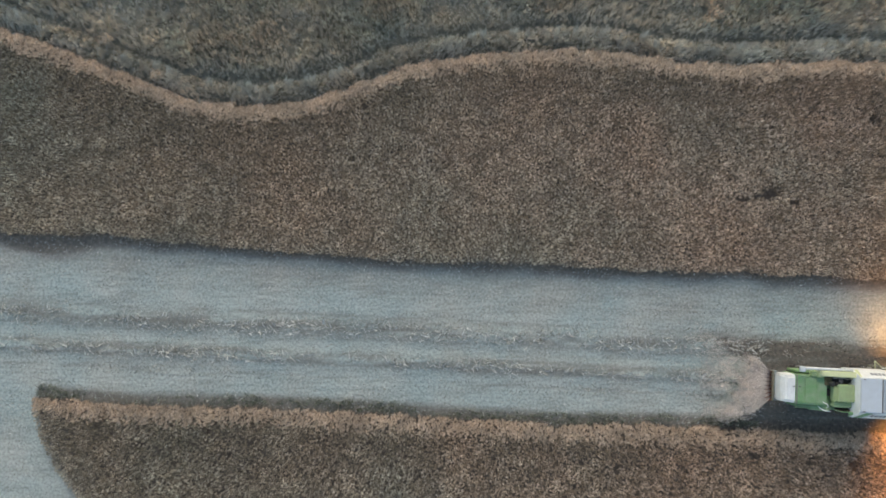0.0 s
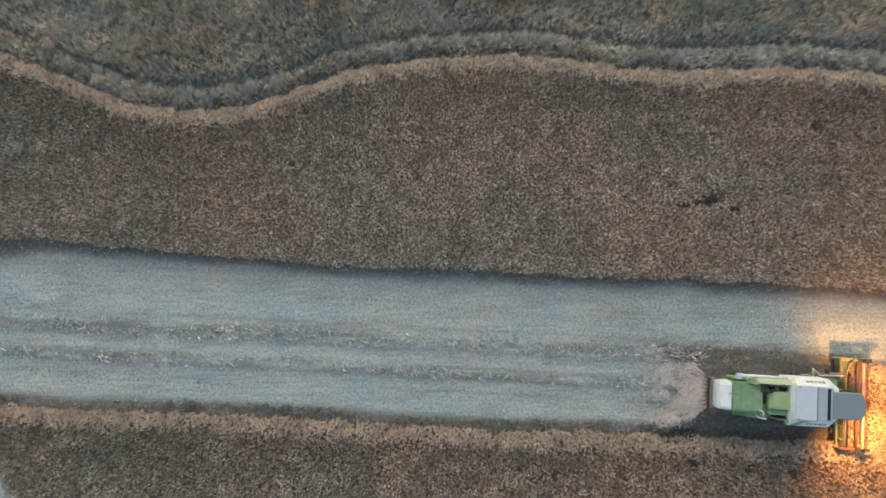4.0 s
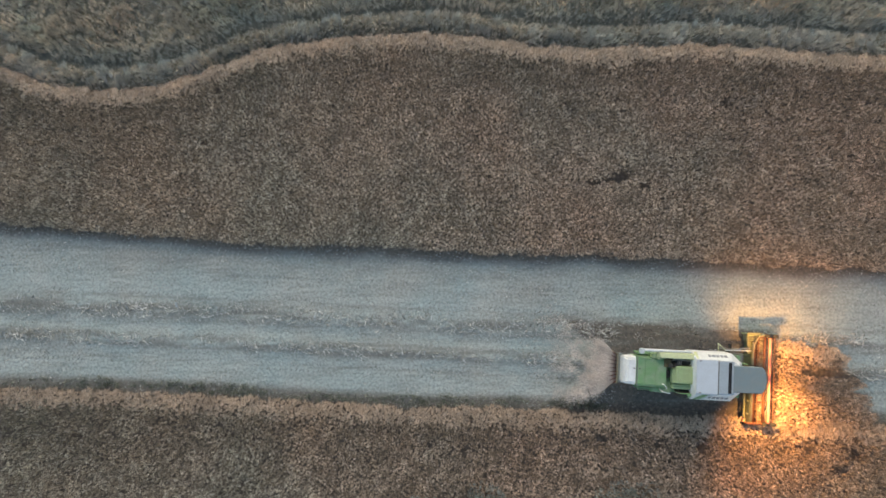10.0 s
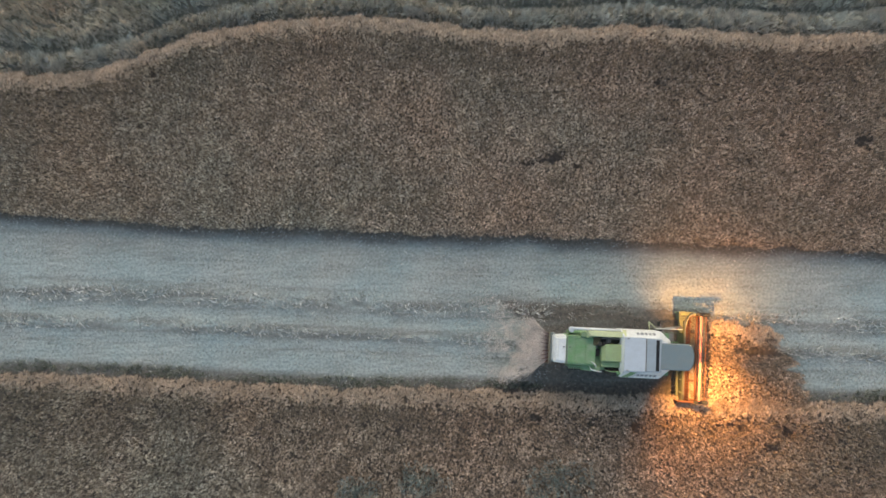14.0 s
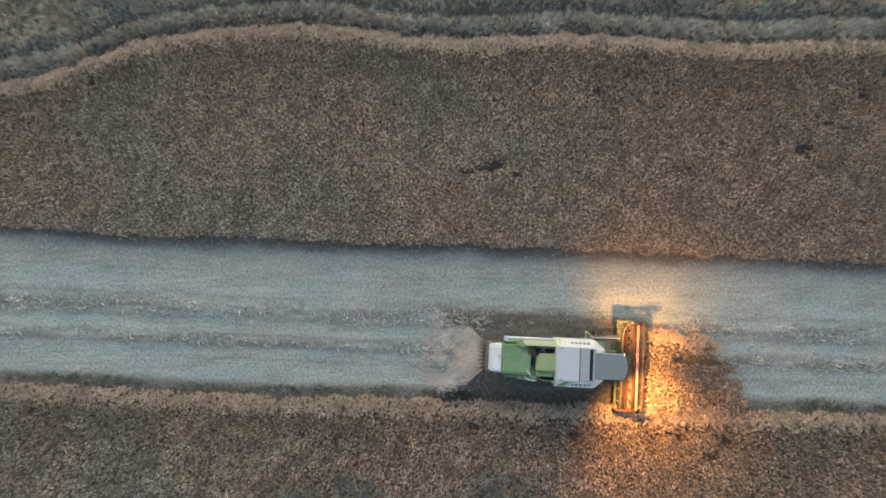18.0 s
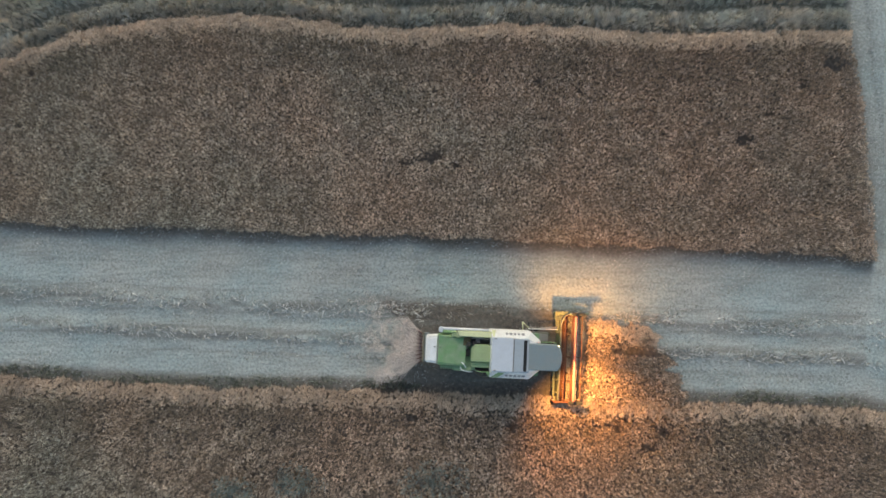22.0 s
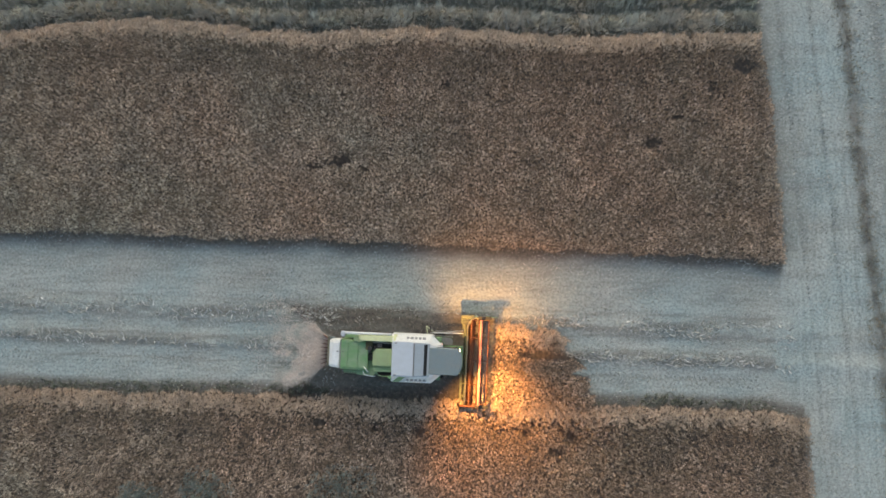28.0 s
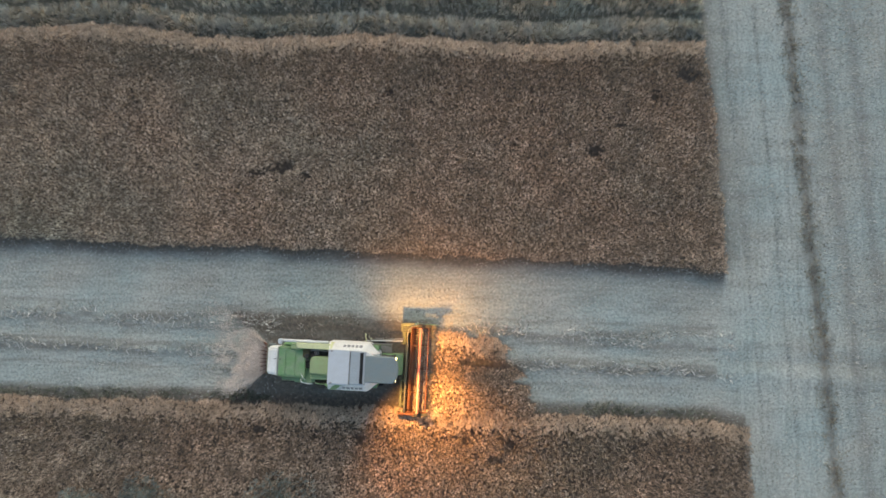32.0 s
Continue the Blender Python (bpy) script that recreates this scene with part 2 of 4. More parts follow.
upper_south = curve((-60, -25, -19.6, -16, -10.6, -5.9, -0.8, 3.7, 8.5, 13.2, 16.4, 21.2, 28, 34.3, 39, 43.4),
                    (4.4, 2.96, 2.9, 2.48, 2.04, 1.62, 1.3, 1.2, 1.03, 0.72, 0.85, 0.5, 0.1, -0.15, -0.45, -0.85))
upper_north = curve((-60, -34, -25.4, -21.1, -16.6, -14.3, -11.4, -8.5, -5.9, -3.2, -0.8, 2.4, 6.8, 9.6, 13.2, 17, 23.4, 28, 33, 38, 42.5),
                    (18, 16.5, 14.75, 13.2, 11.46, 10.55, 10.16, 10.35, 11.1, 12.2, 12.85, 13.25, 13.55, 13.4, 12.8, 12.58, 12.82, 12.5, 12.1, 12.35, 12.3))
upper_east = curve((-2, 3.35, 8.15, 12.3, 16), (43.5, 43.3, 43.0, 42.5, 42.3))
lower_north = curve((-23.3, -20.9, -16.8, -10.5, -4.5, 0.5, 6.3, 12.5, 18.5, 25, 31, 37, 42.5, 44.5),
                    (-6.25, -6.47, -6.78, -6.85, -7.15, -7.5, -7.85, -7.85, -8.2, -8.4, -8.75, -8.8, -9.1, -9.5))
lower_west = curve((-60, -20, -11.7, -10.1, -8.27, -6.25), (14, -14, -20.4, -21.6, -22.6, -23.3))
lower_east = curve((-20, -13.7, -9.7), (45.2, 44.8, 44.5))
HOLES = ((18.6, 5.2, 0.42, 0.26), (17.15, 4.85, 0.4, 0.12), (17.8, 5.05, 0.3, 0.1), (19.9, 4.72, 0.2, 0.18), (41.5, 10.4, 0.45, 0.35), (36.2, 5.95, 0.38, 0.28), (24.6, 9.4, 0.2, 0.25),
         (31.4, -10.4, 0.3, 0.22), (22.9, -10.0, 0.35, 0.2), (17.4, -9.5, 0.3, 0.2), (30.4, -11.2, 0.3, 0.2), (39.6, 9.1, 0.2, 0.2))
# small thin spots, where the stand is only lodged or gappy
THIN = ((18.2, 9.58, 0.22, 0.18), (18.7, 8.99, 0.2, 0.14), (24.4, 9.37, 0.22, 0.25), (33.1, 8.33, 0.25, 0.16), (29.3, 8.45, 0.22, 0.14), (32.7, 9.37, 0.25, 0.12), (26.9, 8.96, 0.18, 0.18), (38.5, 12.27, 0.3, 0.4), (37.6, 7.48, 0.3, 0.15), (22.9, -10.13, 0.3, 0.2), (20.3, -9.81, 0.35, 0.14), (9.6, -10.18, 0.25, 0.2), (31.5, 6.39, 0.2, 0.14), (10.4, 5.72, 0.25, 0.12), (-4.4, 10.23, 0.12, 0.25), (-5.1, 7.14, 0.25, 0.15), (-7.3, -8.39, 0.3, 0.2), (-13.2, -8.10, 0.25, 0.2), (-11.9, -9.39, 0.3, 0.18), (9.7, -10.02, 0.3, 0.2))


def lattice(seed):
    return np.random.RandomState(seed).rand(256, 256)


def soft_noise(x, y, size, seed, octaves=3):
    """Smooth random field from 0 to 1, with features of about that many metres."""
    grid, total, weight, amp = lattice(seed), 0.0, 0.0, 1.0
    for o in range(octaves):
        u, v = x / size * 2 ** o + 37.3 * o + 100, y / size * 2 ** o + 11.7 * o + 100
        i, j = np.floor(u).astype(int), np.floor(v).astype(int)
        f, g = u - i, v - j
        f, g = f * f * (3 - 2 * f), g * g * (3 - 2 * g)
        i, j = i % 255, j % 255
        a = grid[i, j] * (1 - f) + grid[i + 1, j] * f
        b = grid[i, j + 1] * (1 - f) + grid[i + 1, j + 1] * f
        total, weight, amp = total + amp * (a * (1 - g) + b * g), weight + amp, amp * 0.55
    return total / weight


def step(a, b, v):
    t = np.clip((v - a) / (b - a), 0, 1)
    return t * t * (3 - 2 * t)


def upper_inset(x, y):
    """How far a point lies inside the upper stand, in metres (negative: outside)."""
    w = 0.5 * (soft_noise(x, y, 0.8, 3) - 0.5)
    return np.minimum(np.minimum(y - upper_south(x), upper_north(x) - y), upper_east(y) - x) + w


def lower_inset(x, y):
    w = 0.5 * (soft_noise(x, y, 0.8, 4) - 0.5)
    return np.minimum(np.minimum(lower_north(x) - y, x - lower_west(y)), lower_east(y) - x) + w


def swath_inset(x, y, parted=True):
    """The stretch still standing before the cutter bar, with a trodden line along it."""
    lx, ly = beside_harvester(x, y)
    w = 0.9 * (soft_noise(x, y, 0.7, 5) - 0.5)
    end = 9.0 - 0.45 * ly + 3.4 * (soft_noise(y, y, 0.9, 6) - 0.5)
    trodden = (np.abs(ly - 0.22 - 0.25 * (soft_noise(x, x, 1.0, 7) - 0.5)) < 0.1 + 0.14 * soft_noise(x, x, 0.7, 8)) & (lx > 6.2)
    return np.minimum(np.minimum(lx - 4.75, end - lx), np.minimum(2.05 - 0.05 * lx - ly, ly + 3.4)) + w - 2.0 * trodden * parted


def ridge_x(y):
    return 48.42 - 0.076 * y


def along(x, y):
    """Place across the cut strip, on lines that run with the drilling."""
    return y + 0.047 * (x - 10)


# ---- ground, one sheet ----
def build_ground():
    fine_x, fine_y = np.arange(-32, 60, 0.14), np.arange(-17, 19.01, 0.14)
    xs = np.concatenate(([-2500, -600, -200, -90, -45], fine_x, [75, 120, 250, 700, 2500]))
    ys = np.concatenate(([-2500, -600, -200, -90, -40], fine_y, [40, 90, 200, 600, 2500]))
    X, Y = np.meshgrid(xs, ys)
    x, y = X.ravel(), Y.ravel()
    near = (np.abs(x - 14) < 46.2) & (np.abs(y - 1) < 18.1)
    stand = np.maximum(upper_inset(x, y), np.maximum(lower_inset(x, y), swath_inset(x, y, False)))
    v = along(x, y)
    rough = soft_noise(x, y, 0.5, 11) - 0.5
    z = 0.035 * rough + 0.06 * (soft_noise(x, y, 5, 12) - 0.5)
    # rows of chopped straw and wheel tracks left along the cut strip
    open_strip = step(0.1, -0.3, stand)
    for line, width, high in ((-3.2, 0.5, 0.04), (-4.95, 0.4, 0.05), (-4.15, 0.25, -0.02), (-5.9, 0.25, -0.02)):
        z += open_strip * high * np.exp(-((v - line) / width) ** 2) * (0.4 + 1.2 * soft_noise(x, y, 1.5, 13))
    r = x - ridge_x(y)
    z += 0.07 * np.exp(-(r / 0.3) ** 2) - 0.06 * np.exp(-((r - 0.45) / 0.25) ** 2)
    for line in (-3.6, -1.9):
        z -= 0.035 * np.exp(-((r - line) / 0.25) ** 2)
    past = y - upper_north(x)
    verge = step(0.0, 0.3, past) * step(0.5, -0.3, x - upper_east(y))
    z -= verge * (0.14 * np.exp(-((past - 0.04) / 0.12) ** 2) + 0.18 * np.exp(-((past - 1.62) / 0.28) ** 2) - 0.14 * np.exp(-((past - 0.85) / 0.5) ** 2))
    z = np.where(near, z, 0)
    chaff = step(0.15, -0.25, stand) * (1 - verge)
    # bare strip north of the lower stand, with the edge's shade painted in
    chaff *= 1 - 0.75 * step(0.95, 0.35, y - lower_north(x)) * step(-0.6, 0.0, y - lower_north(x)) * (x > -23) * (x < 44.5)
    chaff *= 1 - 0.58 * np.exp(-((r - 0.1 + 0.45 * (soft_noise(x, y, 0.9, 24) - 0.5)) / 0.36) ** 2) - 0.1 * step(0.8, 1.5, r)
    # fresh stubble that the thrown chaff has not reached yet
    lx, ly = beside_harvester(x, y)
    ly = ly + 0.4 * (soft_noise(x, y, 0.7, 14) - 0.5)
    reached = np.clip(-4.4 - lx, 0, None)
    uncovered = step(-0.25, 0.25, np.abs(ly) - 0.66 * reached - np.where(lx < -4.4, 0.55, -1)) * step(-8.0, -6.6, lx) * step(4.9, 4.5, lx) * step(2.65, 2.25, ly)
    chaff *= 1 - uncovered * (0.9 - 0.7 * np.clip(soft_noise(x * 0.5, y * 3, 0.9, 26) - 0.5, 0, 1))
    # bare rim under the upper stand; its shadow is painted in as thinner chaff
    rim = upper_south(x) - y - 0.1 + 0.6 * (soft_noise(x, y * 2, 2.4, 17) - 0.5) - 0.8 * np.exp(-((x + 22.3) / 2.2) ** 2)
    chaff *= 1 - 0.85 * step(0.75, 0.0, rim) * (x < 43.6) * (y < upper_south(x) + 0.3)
    # wider shading below the stand, also painted by thinning the chaff
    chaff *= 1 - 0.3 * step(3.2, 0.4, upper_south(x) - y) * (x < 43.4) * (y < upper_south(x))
    # shadowed rim south-west of the lower stand, painted as thinner chaff
    side = lower_west(y) - x + 0.5 * (soft_noise(x, y, 0.9, 25) - 0.5)
    chaff *= 1 - 0.7 * step(0.7, 0.1, side) * (side > -0.3) * step(-8.0, -9.5, y) * (x < 0)
    # matted rows, where the straw lies in clumps with soil between
    for line, width in ((-3.2, 0.55), (-4.95, 0.42)):
        chaff *= 1 - 0.56 * np.exp(-((v - line) / width) ** 2) * step(0.3, 0.58, soft_noise(x * 0.4, v * 3, 1.0, 18)) * (x < 43)
    for line in (-2.45, -3.7, -4.6, -5.2, -6.0):
        chaff *= 1 - 0.34 * np.exp(-((v - line - 0.05 * (soft_noise(x, y, 3.0, 19) - 0.5)) / 0.07) ** 2) * step(0.3, 0.6, soft_noise(x * 0.3, v * 2, 1.0, 20)) * (x < 43)
    # shadow strip painted along the upper stand's east edge as thinner chaff
    chaff *= 1 - 0.5 * step(0.7, 0.0, x - upper_east(y) + 0.3 * (soft_noise(x, y, 0.8, 22) - 0.5)) * (x > upper_east(y) - 0.2) * (y > -1)
    # broader shade on that east side, painted the same way
    chaff *= 1 - 0.26 * step(3.4, 0.3, x - upper_east(y)) * (x > upper_east(y) - 0.2) * step(-1.5, 0.5, y)
    for line in (-3.75, -1.85, -0.9):
        chaff *= 1 - 0.2 * np.exp(-((r - line) / 0.1) ** 2) * step(0.35, 0.6, soft_noise(x * 3, y * 0.4, 1.0, 23))
    for line in (1.9, 3.6):
        chaff *= 1 - 0.3 * np.exp(-((r - line) / 0.35) ** 2)
    chaff *= 1 - 0.3 * np.clip(soft_noise(x, y * 4, 2.0, 16) - 0.45, 0, 1) * 2
    green = verge * 0.8
    me = bpy.data.meshes.new("ground")
    nx, ny = len(xs), len(ys)
    q = (np.arange(ny - 1)[:, None] * nx + np.arange(nx - 1)[None, :]).ravel()
    quads = np.stack((q, q + 1, q + nx + 1, q + nx), 1)
    fill(me, np.stack((x, y, z), 1), quads, True)
    col = me.color_attributes.new("cover", "FLOAT_COLOR", "POINT")
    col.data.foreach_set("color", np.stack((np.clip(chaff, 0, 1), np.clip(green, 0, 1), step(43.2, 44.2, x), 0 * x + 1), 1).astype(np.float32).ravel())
    me.materials.append(ground_material())
    tagged(new("ground", me), "harvested field of brown soil under pale grey chopped straw", "field", kind="structure")


def fill(me, verts, quads, smooth=False):
    me.vertices.add(len(verts))
    me.vertices.foreach_set("co", np.asarray(verts, np.float32).ravel())
    k = quads.shape[1]
    me.loops.add(k * len(quads))
    me.loops.foreach_set("vertex_index", np.asarray(quads, np.int32).ravel())
    me.polygons.add(len(quads))
    me.polygons.foreach_set("loop_start", np.arange(0, k * len(quads), k, dtype=np.int32))
    me.update(calc_edges=True)
    if smooth:
        me.polygons.foreach_set("use_smooth", np.ones(len(quads), bool))
    me.validate()


build_ground()


# ---- plants and straw, as masses of single stalks ----
def stalks(name, base, tip, width, mat, rng=None, roots=0, shift=0.0, share=0.52):
    """Tapering stalks or leaves from base to tip, each a piece of its own."""
    d = tip - base
    flat = rng.normal(0, 0.45, size=d.shape)
    flat[:, 2] += 0.9
    side = np.cross(d, flat)
    side /= np.linalg.norm(side, axis=1, keepdims=True) + 1e-9
    w = side * width[:, None]
    verts = np.stack((base - w, tip, base + w), 1).reshape(-1, 3)
    me = bpy.data.meshes.new(name)
    fill(me, verts, np.arange(len(verts)).reshape(-1, 3))
    # one tone for all the stalks of a root
    tone = np.repeat(rng.rand(roots), len(base) // roots) if roots else rng.rand(len(base))
    me.attributes.new("tone", "FLOAT", "POINT").data.foreach_set("value", np.repeat(share * tone + shift, 3).astype(np.float32))
    me.materials.append(mat)
    return me


def scatter(rng, x0, x1, y0, y1, per_m2):
    n = int((x1 - x0) * (y1 - y0) * per_m2)
    return rng.uniform(x0, x1, n), rng.uniform(y0, y1, n)


def hole_depth(x, y):
    d = np.full(x.shape, 9.0)
    rag = 1.5 * (soft_noise(x, y, 0.26, 21) - 0.55)
    for hx, hy, rx, ry in HOLES:
        d = np.minimum(d, np.hypot((x - hx) / rx, (y - hy) / ry) + rag)
    for hx, hy, rx, ry in THIN:
        d = np.minimum(d, np.hypot((x - hx) / rx, (y - hy) / ry) + rag + 0.55)
    return d


def crop_stand(name, inset, box, north, seed, label, close=0.84, mottle=0.23):
    rng = np.random.RandomState(seed)
    gx, gy = np.meshgrid(np.arange(box[0], box[1], 0.1), np.arange(box[2], box[3], 0.1))
    x, y = gx.ravel() + rng.uniform(-0.05, 0.05, gx.size), gy.ravel() + rng.uniform(-0.05, 0.05, gx.size)
    d = inset(x, y)
    gap = soft_noise(x, y, 0.4, seed + 1)
    bare = hole_depth(x, y)
    keep = (d > 0) & (rng.rand(len(x)) < np.maximum(0.07, step(0.75, 1.25, bare))) & (rng.rand(len(x)) < close + (1.18 - close) * gap)
    x, y, d, bare = x[keep], y[keep], d[keep], bare[keep]
    to_north = north(x) - y
    edge = rng.rand(len(x)) < np.clip(1.75 - to_north / (0.48 + 0.36 * soft_noise(x, y, 0.9, seed + 7)), 0, 1)
    tall = 0.66 + 0.16 * soft_noise(x, y, 1.3, seed + 2) + 0.09 * (soft_noise(x, y, 0.3, seed + 3) - 0.5) + rng.normal(0, 0.06, len(x))
    tall *= (0.75 + 0.25 * step(0, 0.4, d)) * (0.4 + 0.6 * step(0.8, 1.7, bare))
    for part_edge, mat, nm, lab in ((False, CROP, name, label), (True, CROP_EDGE, name + "_fringe", "dry straw leaning out along the edge of the stand, coloured pale as lit from the north")):
        sel = edge == part_edge
        n, k = int(sel.sum()), 12
        if n == 0:
            continue
        px, py, h, e = (np.repeat(a[sel], k) for a in (x, y, tall, to_north))
        ang, m = rng.uniform(0, 6.283, n * k), n * k
        top = h * (1 - 0.34 * rng.rand(m) ** 1.6)
        low = top - rng.uniform(-0.02, 0.12, m)
        ox, oy = px + rng.normal(0, 0.03, m), py + rng.normal(0, 0.03, m)
        reach = rng.uniform(0.03, 0.085, m)
        lean_x = lean_y = 0.0
        # the middle of the stand is paler than its north, east and west
        shift = 0.07 * step(2.5, 6.5, e) - 0.1 * step(3.4, 1.6, e) + mottle * (soft_noise(px, py, 0.7, seed + 9, 2) - 0.5) - 0.1 * step(18, 36, px) - 0.05 * step(-4, -12, px)
        if part_edge:
            slope, shift = np.clip(1 - e / 0.7, 0, 1), 0.0
            tuft = soft_noise(px, py, 0.55, seed + 5)
            sway = 12.5 * soft_noise(px, py, 0.22, seed + 6, 2) + rng.normal(0, 0.7, m)
            top = top - 0.22 * slope * rng.rand(m) + 0.3 * (tuft - 0.5)
            low = top - rng.uniform(-0.03, 0.07, m)
            ang = 1.2 + 2.4 * (soft_noise(px, py, 0.6, seed + 8, 2) - 0.5) + rng.normal(0, 0.5, m)
            reach = rng.uniform(0.05, 0.19, m)
            lean_x, lean_y = 0.04 * np.cos(sway), 0.02 + 0.05 * np.sin(sway)
        base = np.stack((ox, oy, np.maximum(low, 0.02)), 1)
        tip = np.stack((ox + reach * np.cos(ang) + lean_x, oy + reach * np.sin(ang) + lean_y, np.maximum(top, 0.05)), 1)
        me = stalks(nm, base, tip, rng.uniform(0.01, 0.024, m), mat, rng=rng, roots=0 if part_edge else n, shift=shift, share=0.52 if part_edge else 0.59)
        tagged(new(nm, me), lab, "crop", kind="stuff")


crop_stand("crop_field", upper_inset, (-31, 44.5, -2, 17), upper_north, 41, "ripe brown crop stand, dry, with a few bare gaps")
crop_stand("crop_field", lower_inset, (-26, 46, -16.5, -5.5), lower_north, 51, "ripe brown crop stand beside the cut strip", close=0.5, mottle=0.36)
crop_stand("crop_swath", swath_inset, (26, 35, -10, -2.5), lambda x: HARVESTER_Y + 2.0 - 0.1 * (x - HARVESTER_X), 61, "last uncut crop before the cutter bar")


# ---- verge: rough grass along the winding edge ----
def blades(rng, x, y, z, k, tall, reach, lean_x, lean_y, thin):
    """k blades for every root, leaning together."""
    m = len(x) * k
    px, py, pz, h, lx, ly = (np.repeat(a, k) for a in (x, y, z, tall, lean_x, lean_y))
    ang = rng.uniform(0, 6.283, m)
    rr = reach * rng.uniform(0.2, 1.0, m)
    bx, by = px + rng.normal(0, 0.05, m), py + rng.normal(0, 0.05, m)
    top = h * rng.uniform(0.55, 1.0, m)
    base = np.stack((bx, by, pz + top * rng.uniform(0.0, 0.5, m)), 1)
    tip = np.stack((bx + rr * np.cos(ang) + lx * top, by + rr * np.sin(ang) + ly * top, pz + top), 1)
    return base, tip, rng.uniform(0.5, 1.2, m) * thin


def verge_ground(past):
    return -0.14 * np.exp(-((past - 0.04) / 0.12) ** 2) - 0.18 * np.exp(-((past - 1.62) / 0.28) ** 2) + 0.14 * np.exp(-((past - 0.85) / 0.5) ** 2)


def build_verge():
    rng = np.random.RandomState(71)
    x, y = scatter(rng, -36, 43.6, 9, 20, 42)
    past = y - upper_north(x) + 0.25 * (soft_noise(x, y, 0.9, 72) - 0.5)
    inside = (past > 0.05) & (x < upper_east(y) - 0.15 + 0.4 * soft_noise(x, y, 0.6, 73))
    bank = step(0.03, 0.16, past) * step(1.6, 1.4, past)
    wild = step(1.62, 1.9, past)
    hollow = step(0.52, 0.62, soft_noise(x, y * 1.6, 5.0, 74)) * step(2.0, 3.0, past)
    dense = bank + wild * (1.0 - 0.45 * hollow) + 0.2
    keep = inside & (rng.rand(len(x)) < dense)
    x, y, past, bank, wild, hollow = (a[keep] for a in (x, y, past, bank, wild, hollow))
    tall = 0.22 + 0.32 * bank + wild * (0.55 - 0.4 * hollow) * (0.4 + 1.0 * soft_noise(x, y, 1.1, 75))
    sway = 6.283 * soft_noise(x, y, 2.2, 76, 2) * 1.5
    lean = 0.25 + 0.4 * bank
    b, t, w = blades(rng, x, y, verge_ground(past), 11, tall, 0.13, lean * (0.12 + 0.3 * np.cos(sway)), lean * (0.15 + 0.35 * np.sin(sway)), 0.016)
    tagged(new("verge_grass", stalks("verge_grass", b, t, w, GRASS, rng=rng, roots=len(x))), "rank grey-brown grass and weeds on the verge", "grass", kind="stuff")

    # seed heads and brown weeds among the grass
    x, y = scatter(rng, -36, 43, 11, 20, 30)
    past = y - upper_north(x)
    weeds = soft_noise(x, y, 2.6, 77)
    keep = (past > 2.2) & (x < upper_east(y) - 0.3) & (rng.rand(len(x)) < 3.4 * (weeds - 0.32) + 0.25 * (x > 26))
    x, y, past = x[keep], y[keep], past[keep]
    b, t, w = blades(rng, x, y, verge_ground(past) + 0.25, 7, 0.45 + 0.4 * soft_noise(x, y, 0.8, 78), 0.14, 0 * x, 0 * x, 0.02)
    tagged(new("verge_weeds", stalks("verge_weeds", b, t, w, WEED, rng=rng, roots=len(x))), "dry grey-brown weeds going to seed", "weeds", kind="stuff")


build_verge()


def tussock_mesh(seed, size):
    rng = np.random.RandomState(seed)
    n = 26
    a, r = rng.uniform(0, 6.283, n), size * 0.35 * np.sqrt(rng.rand(n))
    x, y = r * np.cos(a), r * np.sin(a)
    b, t, w = blades(rng, x, y, 0 * x - 0.02, 9, size * (0.8 + 0.3 * rng.rand(n)), 0.2 * size, x / size * 1.5 + 0.12, y / size * 1.5 + 0.2, 0.014)
    b[:, 2] = np.maximum(b[:, 2] * 0.5, 0.0)
    return stalks("grass_tussock", b, t, w, GRASS, rng=rng)


def build_tussocks():
    rng = np.random.RandomState(81)
    kinds = [tagged(new("grass_tussock", tussock_mesh(82 + i, s)), "arching tussock of grey-brown dry grass on the verge", "grass", "tussocks along the verge") for i, s in enumerate((0.55, 0.66, 0.46, 0.72))]
    used = 0
    for x in np.arange(-31, 42.2, 0.82):
        px = x + rng.uniform(-0.3, 0.3)
        past = 0.8 + rng.uniform(-0.25, 0.25)
        m = pose(px, float(upper_north(px)) + past, float(verge_ground(past)), 0, 0, rng.uniform(-40, 40))
        if used < 4:
            kinds[used].matrix_basis = m
        else:
            copy_thing(kinds[rng.randint(4)], m)
        used += 1
    for _ in range(60):
        px, past = rng.uniform(-30, 42), rng.uniform(2.6, 5.5)
        copy_thing(kinds[rng.randint(4)], pose(px, float(upper_north(px)) + past, float(verge_ground(past)), 0, 0, rng.uniform(0, 360)))


build_tussocks()


